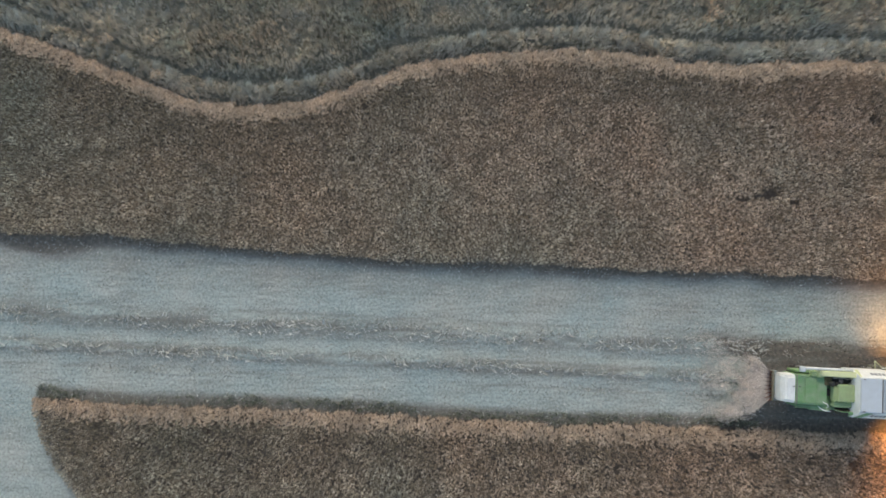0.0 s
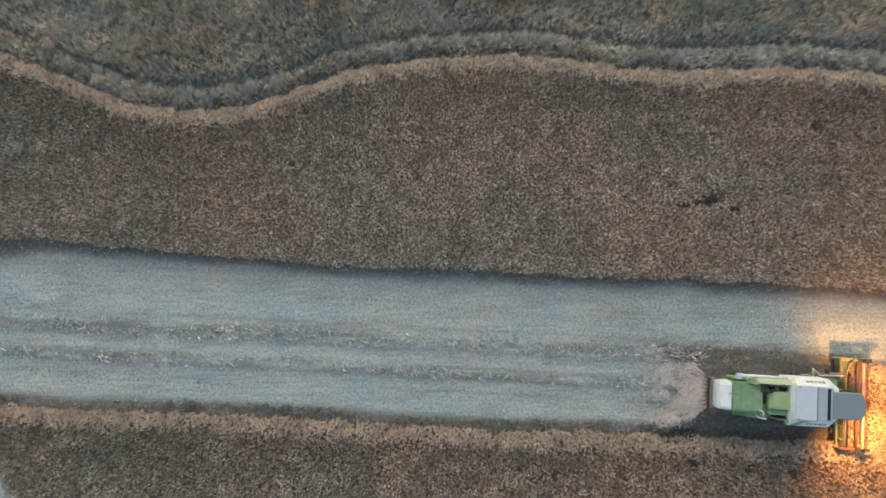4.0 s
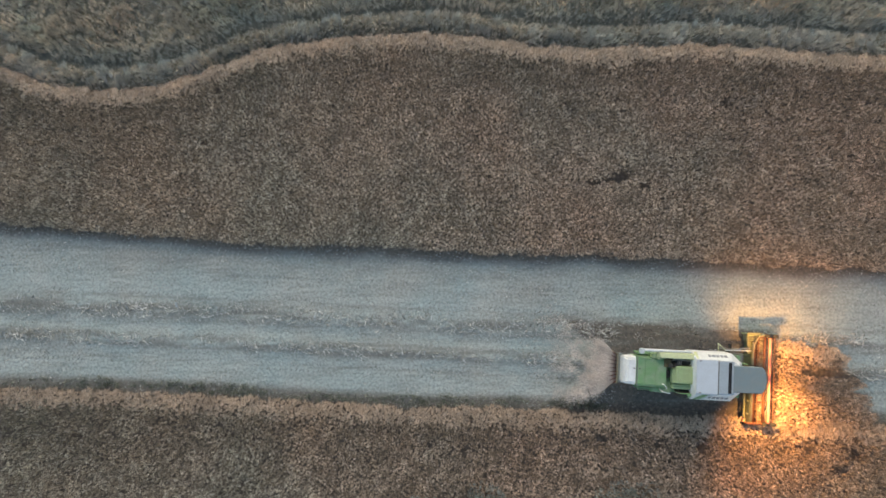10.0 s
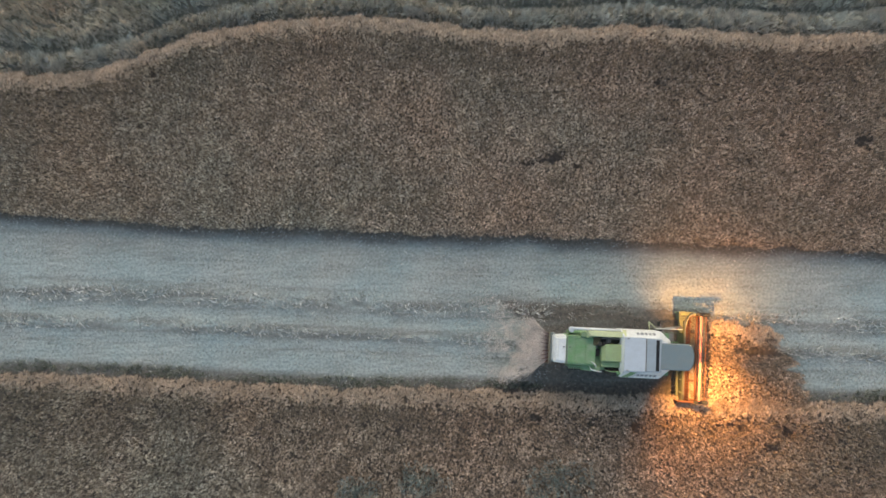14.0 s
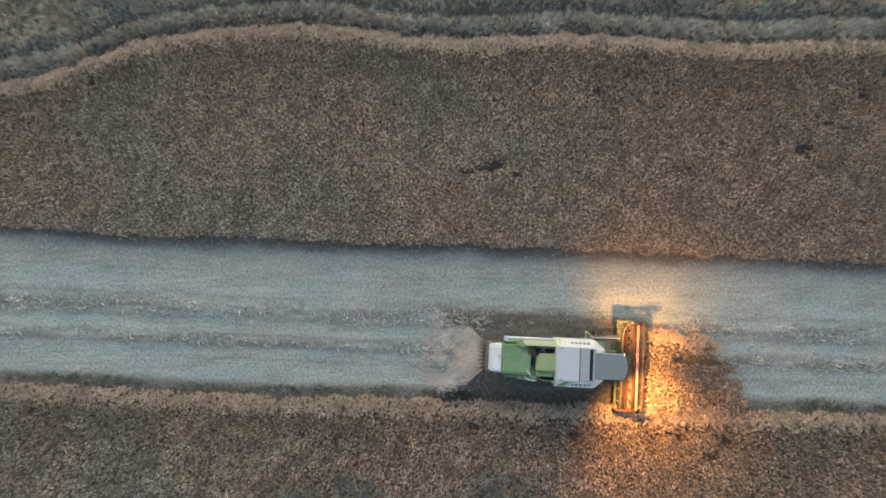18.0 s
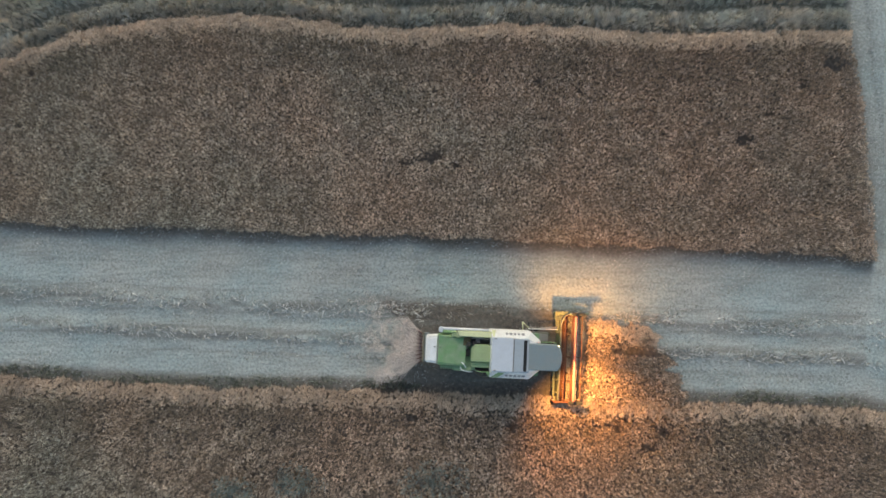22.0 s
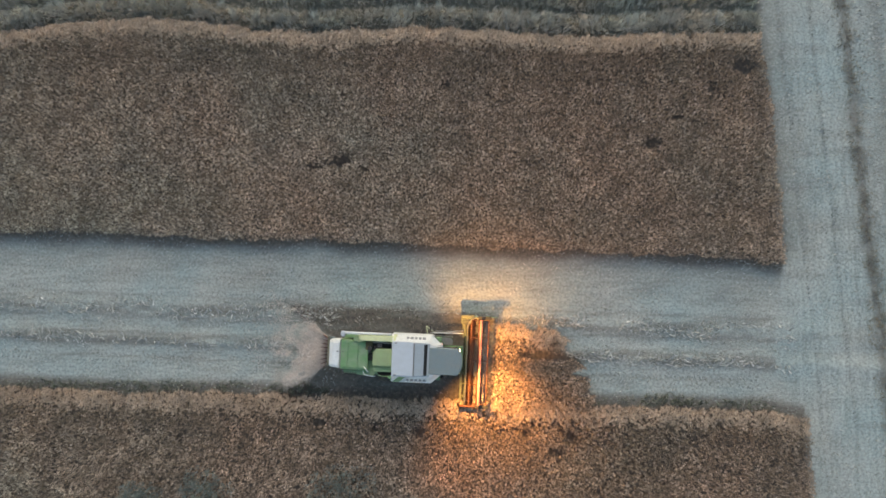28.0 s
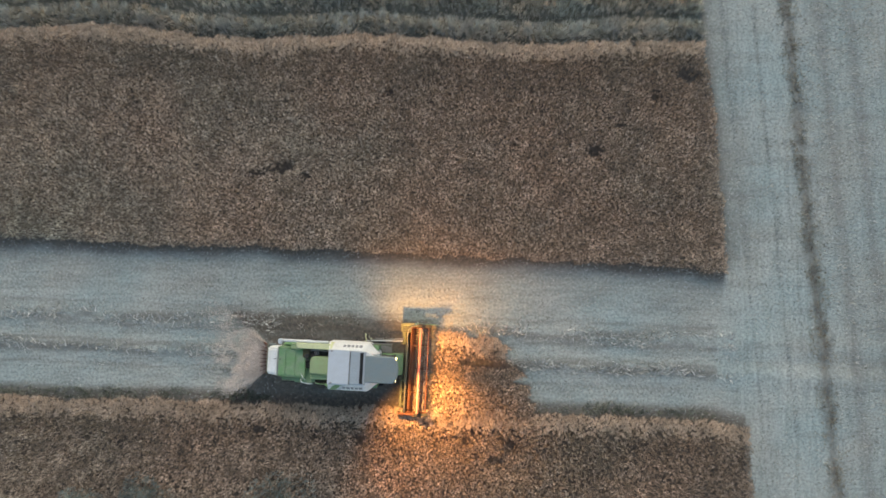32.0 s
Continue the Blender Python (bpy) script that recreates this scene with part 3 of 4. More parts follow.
def tall_weed(x, y, seed, label, crown, high):
    """A single upright plant: a thin stem, side twigs and a loose head of narrow leaves."""
    rng = np.random.RandomState(seed)
    root = tagged(new("tall_weed"), label, "plant", "tall weeds on the verge")
    stem = rod((0, 0, -0.15), (0.05, 0.06, high), 0.018, 7, r1=0.006)
    for i in range(7):
        a, z = rng.uniform(0, 6.283), high * (0.35 + 0.08 * i)
        rod((0.05 * z / high, 0.06 * z / high, z), (0.22 * math.cos(a), 0.22 * math.sin(a), z + 0.2), 0.008, 5, stem, 0.003)
    part("stem", stem, WEED, root)
    n = 150
    a, r = rng.uniform(0, 6.283, n), 0.32 * np.sqrt(rng.rand(n))
    base = np.stack((r * np.cos(a), r * np.sin(a), high * rng.uniform(0.5, 1.0, n)), 1)
    tip = base + rng.normal(0, 0.09, (n, 3))
    leaves = new("leaves", stalks("leaves", base, tip, rng.uniform(0.012, 0.03, n), crown, rng=rng))
    leaves.parent = root
    past = y - float(upper_north(x))
    root.matrix_world = pose(x, y, float(verge_ground(past)))


# ---- chopped straw and stubble on the cut strip ----
def build_straw():
    rng = np.random.RandomState(91)
    x, y = scatter(rng, -30, 57, -15, 16, 110)
    stand = np.maximum(upper_inset(x, y), np.maximum(lower_inset(x, y), swath_inset(x, y, False)))
    past = y - upper_north(x)
    free = (stand < 0.05) & ~((past > -0.1) & (x < upper_east(y) + 0.2))
    v = along(x, y)
    rows = np.exp(-((v + 3.2) / 0.5) ** 2) + 1.2 * np.exp(-((v + 4.95) / 0.38) ** 2)
    rows *= (x < 44) * step(0.28, 0.52, soft_noise(x * 0.5, v * 3, 1.2, 92))
    lx, ly = beside_harvester(x, y)
    bare = (lx > -4) & (lx < 4.9) & (ly < 2.3) & (ly > -2.7)
    keep = free & (rng.rand(len(x)) < np.where(bare, 0.35, 0.3 + 0.7 * rows + 0.35 * (x > ridge_x(y) + 0.6)))
    x, y, rows, bare = x[keep], y[keep], rows[keep], bare[keep]
    n = len(x)
    ang = rng.normal(0, 0.75, n) + np.where(rng.rand(n) < 0.35, 1.57, 0)
    ang = np.where(x > ridge_x(y) + 0.6, rng.normal(0, 0.45, n), ang)
    size = rng.uniform(0.06, 0.2, n) * (1 + 0.9 * rows)
    rise = np.where(rng.rand(n) < 0.45, rng.uniform(0.03, 0.12, n), rng.uniform(0, 0.02, n)) * (1 + rows)
    z0 = 0.012 + 0.05 * rows * rng.rand(n)
    base = np.stack((x, y, z0), 1)
    tip = np.stack((x + size * np.cos(ang), y + size * np.sin(ang), z0 + rise), 1)
    width = rng.uniform(0.008, 0.026, n) * (1 + 0.5 * rows)
    long = ~bare & (rows > 0.35) & (rng.rand(n) < 0.36)
    tip[long, :2] += 0.35 * (tip[long, :2] - base[long, :2])
    base[long, 2] += 0.05
    tip[long, 2] += 0.08
    for sel, mat, nm, lab in ((long, LONG_STRAW, "loose_straw", "pale loose straw tangled in rows along the strip"), (~bare & ~long, STRAW, "chopped_straw", "pale grey chopped straw lying on the stubble"), (bare, STUB, "bare_stubble", "dark brown fresh stubble behind the cutter bar")):
        tagged(new(nm, stalks(nm, base[sel], tip[sel], width[sel], mat, rng=rng)), lab, "straw", kind="stuff")


build_straw()


def build_treads():
    """Lug prints: low slanting crumbs of chaff pressed up along the wheel lines."""
    rng = np.random.RandomState(96)
    base, tip = [], []
    for line, slant in ((0.15, 1), (-1.05, 1), (-1.3, -1), (-2.3, 1), (-5.85, -1), (-6.3, 1)):
        for x in np.arange(-29, 43, 0.24):
            if soft_noise(np.array([x]), np.array([line]), 3.0, 97)[0] > 0.47:
                px, py = x + rng.normal(0, 0.03), line - 0.047 * (x - 10) + rng.normal(0, 0.03)
                base.append((px, py, 0.01))
                tip.append((px + 0.13 + rng.normal(0, 0.03), py + slant * 0.17, 0.028))
    for line in (-3.7, -1.9):
        for y in np.arange(-10, 15, 0.24):
            px = float(ridge_x(y)) + line + rng.normal(0, 0.03)
            base.append((px, y, 0.01))
            tip.append((px + 0.17, y + 0.13, 0.028))
    base, tip = np.array(base), np.array(tip)
    clear = np.maximum(swath_inset(base[:, 0], base[:, 1]), lower_inset(base[:, 0], base[:, 1])) < 0
    base, tip = base[clear], tip[clear]
    tagged(new("tread_prints", stalks("tread_prints", base, tip, rng.uniform(0.022, 0.04, len(base)), TREAD, rng=rng)), "dull grey lug prints pressed along the wheel lines", "tracks", kind="stuff")


build_treads()


def build_furrow():
    """Brown stalks left standing along the ridge that parts the two plots."""
    rng = np.random.RandomState(98)
    y = rng.uniform(-16, 18, 3600)
    x = ridge_x(y) + rng.normal(0.05, 0.3, len(y)) + 0.3 * (soft_noise(y, y, 1.2, 99) - 0.5)
    keep = rng.rand(len(y)) < 0.1 + 1.3 * (soft_noise(x, y, 1.1, 100) - 0.2)
    x, y = x[keep], y[keep]
    b, t, w = blades(rng, x, y, 0 * x + 0.03, 7, 0.06 + 0.12 * rng.rand(len(x)), 0.12, 0 * x, 0 * x, 0.014)
    tagged(new("ridge_stalks", stalks("ridge_stalks", b, t, w, RIDGE, rng=rng, roots=len(x))), "brown stalks and soil along a low ridge", "stalks", kind="stuff")


build_furrow()


# ---- chaff thrown out behind the harvester ----
def build_plume():
    rng = np.random.RandomState(101)
    n = 190000
    s = 4.8 * rng.rand(n) ** 1.1
    lane = rng.randint(0, 11, n)
    u = (lane - 5) / 5.0 + rng.normal(0, 1, n) * (0.012 + 0.05 * s ** 1.5)
    loose = rng.rand(n) < 0.3 + 0.2 * s
    u = np.where(loose, rng.uniform(-1.05, 1.05, n), np.clip(u, -1.15, 1.15))
    ang = radians(34) * u
    billow = 0.35 * (soft_noise(s * 0.8, 3 * u, 0.9, 103) - 0.5) * s
    lx = -4.3 - s * np.cos(ang)
    ly = 0.68 * u + s * np.sin(ang) + rng.normal(0, 0.01 + 0.03 * s) + billow
    lz = np.maximum(1.2 + 0.3 * s - 0.2 * s * s + rng.normal(0, 0.05 + 0.12 * s, n), 0.03)
    puff = step(0.3, 0.68, soft_noise(lx, ly, 0.8, 102))
    keep = rng.rand(n) < np.clip(1.1 - s / 4.6, 0, 1) ** 1.5 * (1.0 - (1 - puff) * np.clip(0.3 + 0.35 * s, 0, 0.95))
    p, ang, s = np.stack((lx, ly, lz), 1)[keep], ang[keep], s[keep]
    d = np.stack((-np.cos(ang), np.sin(ang), 0 * ang), 1) * rng.uniform(0.04, 0.2, (len(p), 1)) / (1 + 0.8 * s[:, None]) + rng.normal(0, 0.014, (len(p), 3))
    me = stalks("chaff_plume", p, p + d, rng.uniform(0.004, 0.013, len(p)), CHAFF, rng=rng)
    ob = tagged(new("chaff_plume", me), "fan of pale beige chaff thrown out by the spreader", "chaff", kind="stuff")
    ob.matrix_world = HARVESTER


build_plume()


# ---- the combine harvester; x forward, y to its left, z up ----
def part(name, bm, mat, parent, label="", smooth=False):
    me = bpy.data.meshes.new(name)
    bmesh.ops.recalc_face_normals(bm, faces=bm.faces)
    bm.to_mesh(me)
    bm.free()
    if smooth:
        me.polygons.foreach_set("use_smooth", [True] * len(me.polygons))
    me.materials.append(mat)
    ob = new(name, me)
    ob.parent = parent
    if label:
        tagged(ob, label)
    return ob


def soften(bm, size, segments=2):
    if size:
        bmesh.ops.bevel(bm, geom=list(bm.edges), offset=size, segments=segments, affect="EDGES", clamp_overlap=True)
    return bm


def block(x0, x1, y0, y1, z0, z1, edge=0.02, bm=None):
    b = bmesh.new()
    bmesh.ops.create_cube(b, size=1.0, matrix=Matrix.LocRotScale(((x0 + x1) / 2, (y0 + y1) / 2, (z0 + z1) / 2), None, (abs(x1 - x0), abs(y1 - y0), abs(z1 - z0))))
    soften(b, edge)
    return merge(bm, b)


def merge(bm, b):
    if bm is None:
        return b
    tmp = bpy.data.meshes.new("joined")
    b.to_mesh(tmp)
    b.free()
    bm.from_mesh(tmp)
    bpy.data.meshes.remove(tmp)
    return bm


def loft(sections, edge=0.0, bm=None):
    """A closed body through loops of points, each loop with as many points."""
    b = bmesh.new()
    rings = [[b.verts.new(p) for p in ring] for ring in sections]
    k = len(rings[0])
    for r0, r1 in zip(rings, rings[1:]):
        for i in range(k):
            b.faces.new((r0[i], r0[(i + 1) % k], r1[(i + 1) % k], r1[i]))
    b.faces.new(rings[0][::-1])
    b.faces.new(rings[-1])
    bmesh.ops.recalc_face_normals(b, faces=b.faces)
    soften(b, edge)
    return merge(bm, b)


def prism(outline, z0, z1, edge=0.02, bm=None):
    return loft([[(x, y, z0) for x, y in outline], [(x, y, z1) for x, y in outline]], edge, bm)


def rod(p0, p1, r, seg=10, bm=None, r1=None):
    b = bmesh.new()
    d = Vector(p1) - Vector(p0)
    m = Matrix.Translation((Vector(p0) + Vector(p1)) / 2) @ d.to_track_quat("Z", "Y").to_matrix().to_4x4()
    bmesh.ops.create_cone(b, cap_ends=True, segments=seg, radius1=r, radius2=r if r1 is None else r1, depth=d.length, matrix=m)
    return merge(bm, b)


def pipe(points, r, seg=8, bm=None):
    """A bent tube through the points, rounded."""
    pts = [Vector(p) for p in points]
    for _ in range(2):
        out = [pts[0]]
        for a, c in zip(pts, pts[1:]):
            out += [a.lerp(c, 0.25), a.lerp(c, 0.75)]
        pts = out + [pts[-1]]
    rings = []
    for i, p in enumerate(pts):
        d = (pts[min(i + 1, len(pts) - 1)] - pts[max(i - 1, 0)]).normalized()
        q = d.to_track_quat("Z", "Y")
        rings.append([p + q @ Vector((r * math.cos(6.2832 * j / seg), r * math.sin(6.2832 * j / seg), 0)) for j in range(seg)])
    return loft(rings, 0.0, bm)


def wheel(parent, x, y, radius, width, out):
    tyre = bmesh.new()
    prof = [(0.62, -0.42), (0.8, -0.5), (0.94, -0.46), (1.0, -0.3), (1.0, 0.3), (0.94, 0.46), (0.8, 0.5), (0.62, 0.42)]
    seg, rings = 36, []
    for i in range(seg):
        a = 6.28319 * i / seg
        rings.append([tyre.verts.new((x + radius * r * math.cos(a), y + width * w, radius + radius * r * math.sin(a))) for r, w in prof])
    for i in range(seg):
        r0, r1 = rings[i], rings[(i + 1) % seg]
        for j in range(len(prof)):
            k = (j + 1) % len(prof)
            tyre.faces.new((r0[j], r0[k], r1[k], r1[j]))
    for i in range(22):
        for s in (-1, 1):
            a = 6.28319 * (i + (0.5 if s > 0 else 0)) / 22
            lug = bmesh.new()
            bmesh.ops.create_cube(lug, size=1.0, matrix=pose(x, y, radius) @ Matrix.Rotation(-a, 4, "Y") @ pose(radius * 1.01, s * width * 0.24, 0, 28 * s) @ Matrix.Diagonal((radius * 0.07, width * 0.5, radius * 0.07, 1)))
            merge(tyre, lug)
    holder = part("wheel", rod((x, y - 0.12, radius), (x, y + 0.12, radius), radius * 0.22, 16), STEEL, parent)
    part("tyre", tyre, BLACK, holder, "dusty black tractor tyre")
    rim = rod((x, y - width * 0.38, radius), (x, y + width * 0.38, radius), radius * 0.6, 28)
    for i in range(8):
        a = 6.28319 * i / 8
        yy = y + out * width * 0.39
        rod((x + radius * 0.3 * math.cos(a), yy - 0.02, radius + radius * 0.3 * math.sin(a)), (x + radius * 0.3 * math.cos(a), yy + 0.03, radius + radius * 0.3 * math.sin(a)), 0.03, 6, rim)
    part("rim", rim, WHITE, holder, "white painted steel rim")


def letter_bars(parent, x0, x1, y, z, tilt, n):
    """Plain dark shapes where the maker's lettering is."""
    wide = (x1 - x0) / n
    for i in range(n):
        cx = x0 + (i + 0.5) * wide
        b = bmesh.new()
        bmesh.ops.create_cube(b, size=1.0, matrix=pose(cx, y, z, tilt) @ Matrix.Diagonal((wide * (0.62 + 0.16 * (i % 3 == 1)), 0.2, 0.014, 1)))
        part("lettering_block", b, LETTER, parent)


def build_harvester():
    h = tagged(new("combine_harvester"), "dusty green and white combine harvester cutting at dusk, lamps lit", "combine harvester")
    P = lambda name, bm, mat, label="", smooth=False, parent=None: part(name, bm, mat, parent or h, label, smooth)

    # rear hood and straw spreader
    hood = P("rear_hood", loft([[(-4.12, -0.72, 1.35), (-4.12, 0.72, 1.35), (-3.42, 0.78, 1.3), (-3.42, -0.78, 1.3)],
                                [(-4.11, -0.72, 2.1), (-4.11, 0.72, 2.1), (-3.42, 0.78, 2.25), (-3.42, -0.78, 2.25)],
                                [(-3.94, -0.64, 2.36), (-3.94, 0.64, 2.36), (-3.45, 0.7, 2.45), (-3.45, -0.7, 2.45)]], 0.07), WHITE, "white bulging rear hood")
    P("hood_handle", rod((-3.66, 0.14, 2.47), (-3.56, 0.14, 2.47), 0.02, 8), DARK, parent=hood)
    P("hood_seam", block(-3.46, -3.4, -0.77, 0.77, 2.2, 2.475, 0.01), STEEL, parent=hood)
    spreader = P("straw_spreader", block(-4.27, -3.95, -0.8, 0.8, 1.05, 1.4, 0.03), GREY, "steel straw spreader with guide vanes")
    P("spreader_lip", block(-4.31, -4.21, -0.82, 0.82, 1.38, 1.52, 0.02), TAN, parent=spreader)
    for i in range(9):
        u = (i - 4) / 4
        a = radians(30) * u
        p0, p1 = Vector((-4.25, 0.7 * u, 1.25)), Vector((-4.25 - 0.42 * math.cos(a), 0.7 * u + 0.42 * math.sin(a), 1.2))
        n = Vector((math.sin(a), math.cos(a), 0)) * 0.012
        P("vane", loft([[p0 - n, p0 + n, p1 + n, p1 - n], [p + Vector((0, 0, 0.26)) for p in (p0 - n, p0 + n, p1 + n, p1 - n)]]), RUST, parent=spreader)

    # rear body, chassis and flanks
    body = P("rear_body", loft([[(-3.5, -0.8, 0.95), (-3.5, 0.78, 0.95), (-1.95, 0.82, 0.95), (-1.95, -0.82, 0.95)],
                                [(-3.5, -0.8, 2.35), (-3.5, 0.78, 2.35), (-1.95, 0.82, 2.5), (-1.95, -0.82, 2.5)],
                                [(-3.44, -0.68, 2.5), (-3.44, 0.68, 2.5), (-1.95, 0.72, 2.68), (-1.95, -0.72, 2.68)]], 0.04), GREEN, "mid-green rear body with a flat top")
    for x in (-3.05, -2.5):
        P("roof_seam", block(x - 0.012, x + 0.012, -0.66, 0.66, 2.53 + 0.12 * (x + 3.44), 2.556 + 0.12 * (x + 3.44), 0.004), GREEN, parent=body)
    P("hatch_latch", block(-3.36, -3.28, 0.12, 0.17, 2.5, 2.56, 0.01), DARK, parent=body)
    P("chassis", block(-3.2, 2.0, -0.62, 0.62, 0.75, 1.4, 0.04), DARK, "dark steel chassis")
    for s in (1, -1):
        flank = P("side_panel", loft([[(-3.3, s * 0.86, 1.0), (-3.3, s * 0.98, 1.0), (1.9, s * 1.05, 1.05), (1.9, s * 0.86, 1.05)],
                                      [(-3.3, s * 0.86, 2.15), (-3.3, s * 0.95, 2.15), (1.9, s * 1.12, 2.75), (1.9, s * 0.86, 2.75)]], 0.025), GREEN)
        for x in (-2.2, -1.1, 0.1, 1.2):
            P("panel_rib", block(x - 0.02, x + 0.02, s * 1.0, s * 1.09, 1.1, 2.05, 0.008), GREEN, parent=flank)

    # engine deck
    P("engine_deck", block(-2.05, -0.55, -0.95, 0.95, 2.1, 2.3, 0.02), GREEN, "dark oily engine deck")
    engine = P("engine", block(-1.95, -0.7, 0.42, 0.86, 2.3, 2.62, 0.05), DARK, "sooty black engine under hoses")
    for i in range(5):
        P("cylinder_cover", block(-1.5 + i * 0.17, -1.38 + i * 0.17, 0.5, 0.76, 2.6, 2.7, 0.02), DARK, parent=engine)
    P("air_filter", block(-1.62, -1.36, 0.32, 0.56, 2.55, 2.9, 0.03), BLACK, "black air filter housing")
    P("intake_stack", rod((-1.82, 0.42, 2.3), (-1.82, 0.42, 2.95), 0.09, 14), DARK, smooth=True)
    P("intake_cap", rod((-1.82, 0.42, 2.95), (-1.82, 0.42, 3.03), 0.14, 14, r1=0.1), DARK)
    P("battery_box", block(-1.98, -1.72, -0.28, 0.12, 2.3, 2.55, 0.03), DARK)
    for k, y in enumerate((0.66, 0.74, 0.81)):
        P("hose", pipe([(-1.7 + 0.12 * k, y, 2.62), (-1.3, y + 0.03, 2.8 - 0.03 * k), (-0.9, y - 0.05, 2.74), (-0.55, y, 2.68)], 0.025), BLACK if k != 1 else STEEL, smooth=True)
    P("oil_tank", rod((-1.95, 0.1, 2.42), (-1.95, 0.42, 2.42), 0.13, 14), STEEL, "grimy steel oil tank", True)
    P("radiator_box", block(-1.46, -1.2, 0.46, 0.7, 2.6, 2.86, 0.02), BLACK)
    for k in range(4):
        P("radiator_fin", block(-1.44 + 0.06 * k, -1.42 + 0.06 * k, 0.47, 0.69, 2.855, 2.88, 0.004), STEEL)
    P("soot_plate", block(-2.1, -1.72, 0.3, 0.74, 2.6, 2.72, 0.03), MUCK, "brown greasy patch of chaff and soot")
    P("cross_pipe", pipe([(-1.7, 0.7, 2.75), (-1.3, 0.76, 2.9), (-0.95, 0.7, 2.88), (-0.6, 0.74, 2.8)], 0.03), STEEL, "steel pipe across the engine", True)
    lid = P("engine_lid", block(-1.56, -0.5, -0.5, 0.42, 2.45, 2.98, 0.05), LIME, "pale green ribbed engine lid")
    for i in range(4):
        P("lid_rib", block(-1.44, -0.56, -0.36 + i * 0.19, -0.33 + i * 0.19, 2.97, 3.0, 0.01), LIME, parent=lid)
    P("lid_side", block(-1.68, -1.5, -0.52, 0.3, 2.4, 2.86, 0.05), LIME, parent=lid)
    bench = P("service_step", block(-1.64, -0.62, -0.82, -0.52, 2.4, 2.72, 0.05), LIME, "pale green service step")
    P("step_edge", block(-1.62, -0.64, -0.69, -0.66, 2.71, 2.74, 0.006), GREEN, parent=bench)
    screen = P("rotary_screen", rod((-1.0, -1.06, 2.3), (-1.0, -0.86, 2.42), 0.42, 28), DARK, "dark round rotary dust screen")
    P("screen_rim", pipe([(-1.0 + 0.44 * math.cos(a * 0.5236), -0.97 - 0.06 * math.sin(a * 0.5236), 2.36 + 0.42 * math.sin(a * 0.5236)) for a in range(13)], 0.022), GREEN, parent=screen, smooth=True)
    P("deck_rail", pipe([(-2.15, -0.58, 2.66), (-2.05, -0.64, 2.86), (-1.95, -0.78, 2.86), (-1.92, -0.86, 2.6)], 0.022), WHITE, "white bent hand rail", True)
    P("side_rail", pipe([(-2.2, -0.86, 2.3), (-2.15, -1.0, 2.6), (-1.75, -1.08, 2.62), (-1.55, -1.1, 2.3)], 0.025), WHITE, "white bent hand rail", True)
    grate = P("side_step", block(-3.28, -2.6, -1.1, -1.06, 1.95, 2.05, 0.01), DARK, "slotted steel side step")
    for i in range(6):
        P("step_slat", block(-3.26 + i * 0.125, -3.2 + i * 0.125, -1.1, -0.84, 1.98, 2.03, 0.006), LIME, parent=grate)
    P("side_box", loft([[(-2.6, -1.12, 1.9), (-2.6, -0.82, 1.9), (-1.6, -0.82, 1.9), (-1.6, -1.18, 1.9)], [(-2.55, -1.0, 2.25), (-2.55, -0.82, 2.25), (-1.6, -0.82, 2.35), (-1.6, -1.1, 2.35)]], 0.03), GREEN)

    # unloading auger folded back along the left flank
    auger = P("unloading_auger", rod((-3.28, 1.17, 2.8), (-0.75, 1.17, 2.86), 0.075, 20), WHITE, "white unloading auger tube folded back", True)
    P("auger_spout", loft([[(-3.45, 0.96, 2.62), (-3.45, 1.24, 2.62), (-3.2, 1.26, 2.6), (-3.2, 0.94, 2.6)], [(-3.4, 0.98, 2.88), (-3.4, 1.22, 2.88), (-3.2, 1.24, 2.94), (-3.2, 0.96, 2.94)]], 0.04), PALE_GREY, parent=auger)
    P("auger_bracket", block(-2.75, -2.45, 0.74, 1.0, 2.3, 2.7, 0.03), LIME, parent=auger)
    P("auger_cradle", block(-2.5, -2.2, 0.7, 0.98, 2.55, 2.85, 0.03), LIME, parent=auger)
    P("flank_cover", loft([[(-2.55, 0.76, 2.6), (-2.55, 1.1, 2.4), (-0.55, 1.12, 2.4), (-0.55, 0.78, 2.6)], [(-2.3, 0.8, 3.0), (-2.45, 1.08, 2.95), (-0.55, 1.1, 3.05), (-0.55, 0.8, 3.1)]], 0.03), PALE_LIME, "pale green flank cover")

    # grain tank with sloping white shoulders
    outer = [(-0.66, -1.3), (1.42, -1.3), (1.98, -0.8), (1.98, 0.74), (1.42, 1.22), (-0.72, 1.22)]
    inner = [(-0.62, -0.92), (1.2, -0.92), (1.62, -0.74), (1.62, 0.68), (1.2, 0.88), (-0.62, 0.88)]
    tank = P("grain_tank", loft([[(x, y, 1.7) for x, y in outer], [(x, y, 2.75) for x, y in outer], [(x, y, 3.36) for x, y in inner]], 0.03), WHITE, "white grain tank with sloping shoulders")
    P("tank_lid", block(-0.62, 0.5, -0.9, 0.86, 3.36, 3.46, 0.03), PALE_GREY, "pale grey flat tank lid", parent=tank)
    P("tank_front_lid", loft([[(0.52, -0.9, 3.34), (0.52, 0.86, 3.34), (1.34, 0.84, 3.34), (1.34, -0.88, 3.34)], [(0.52, -0.88, 3.45), (0.52, 0.84, 3.45), (1.32, 0.82, 3.41), (1.32, -0.86, 3.41)]], 0.02), MID_GREY, "grey front tank lid", parent=tank)
    P("lid_slot", block(1.03, 1.2, -0.82, 0.78, 3.36, 3.437, 0.01), SHUT, "black open slot across the roof", parent=tank)
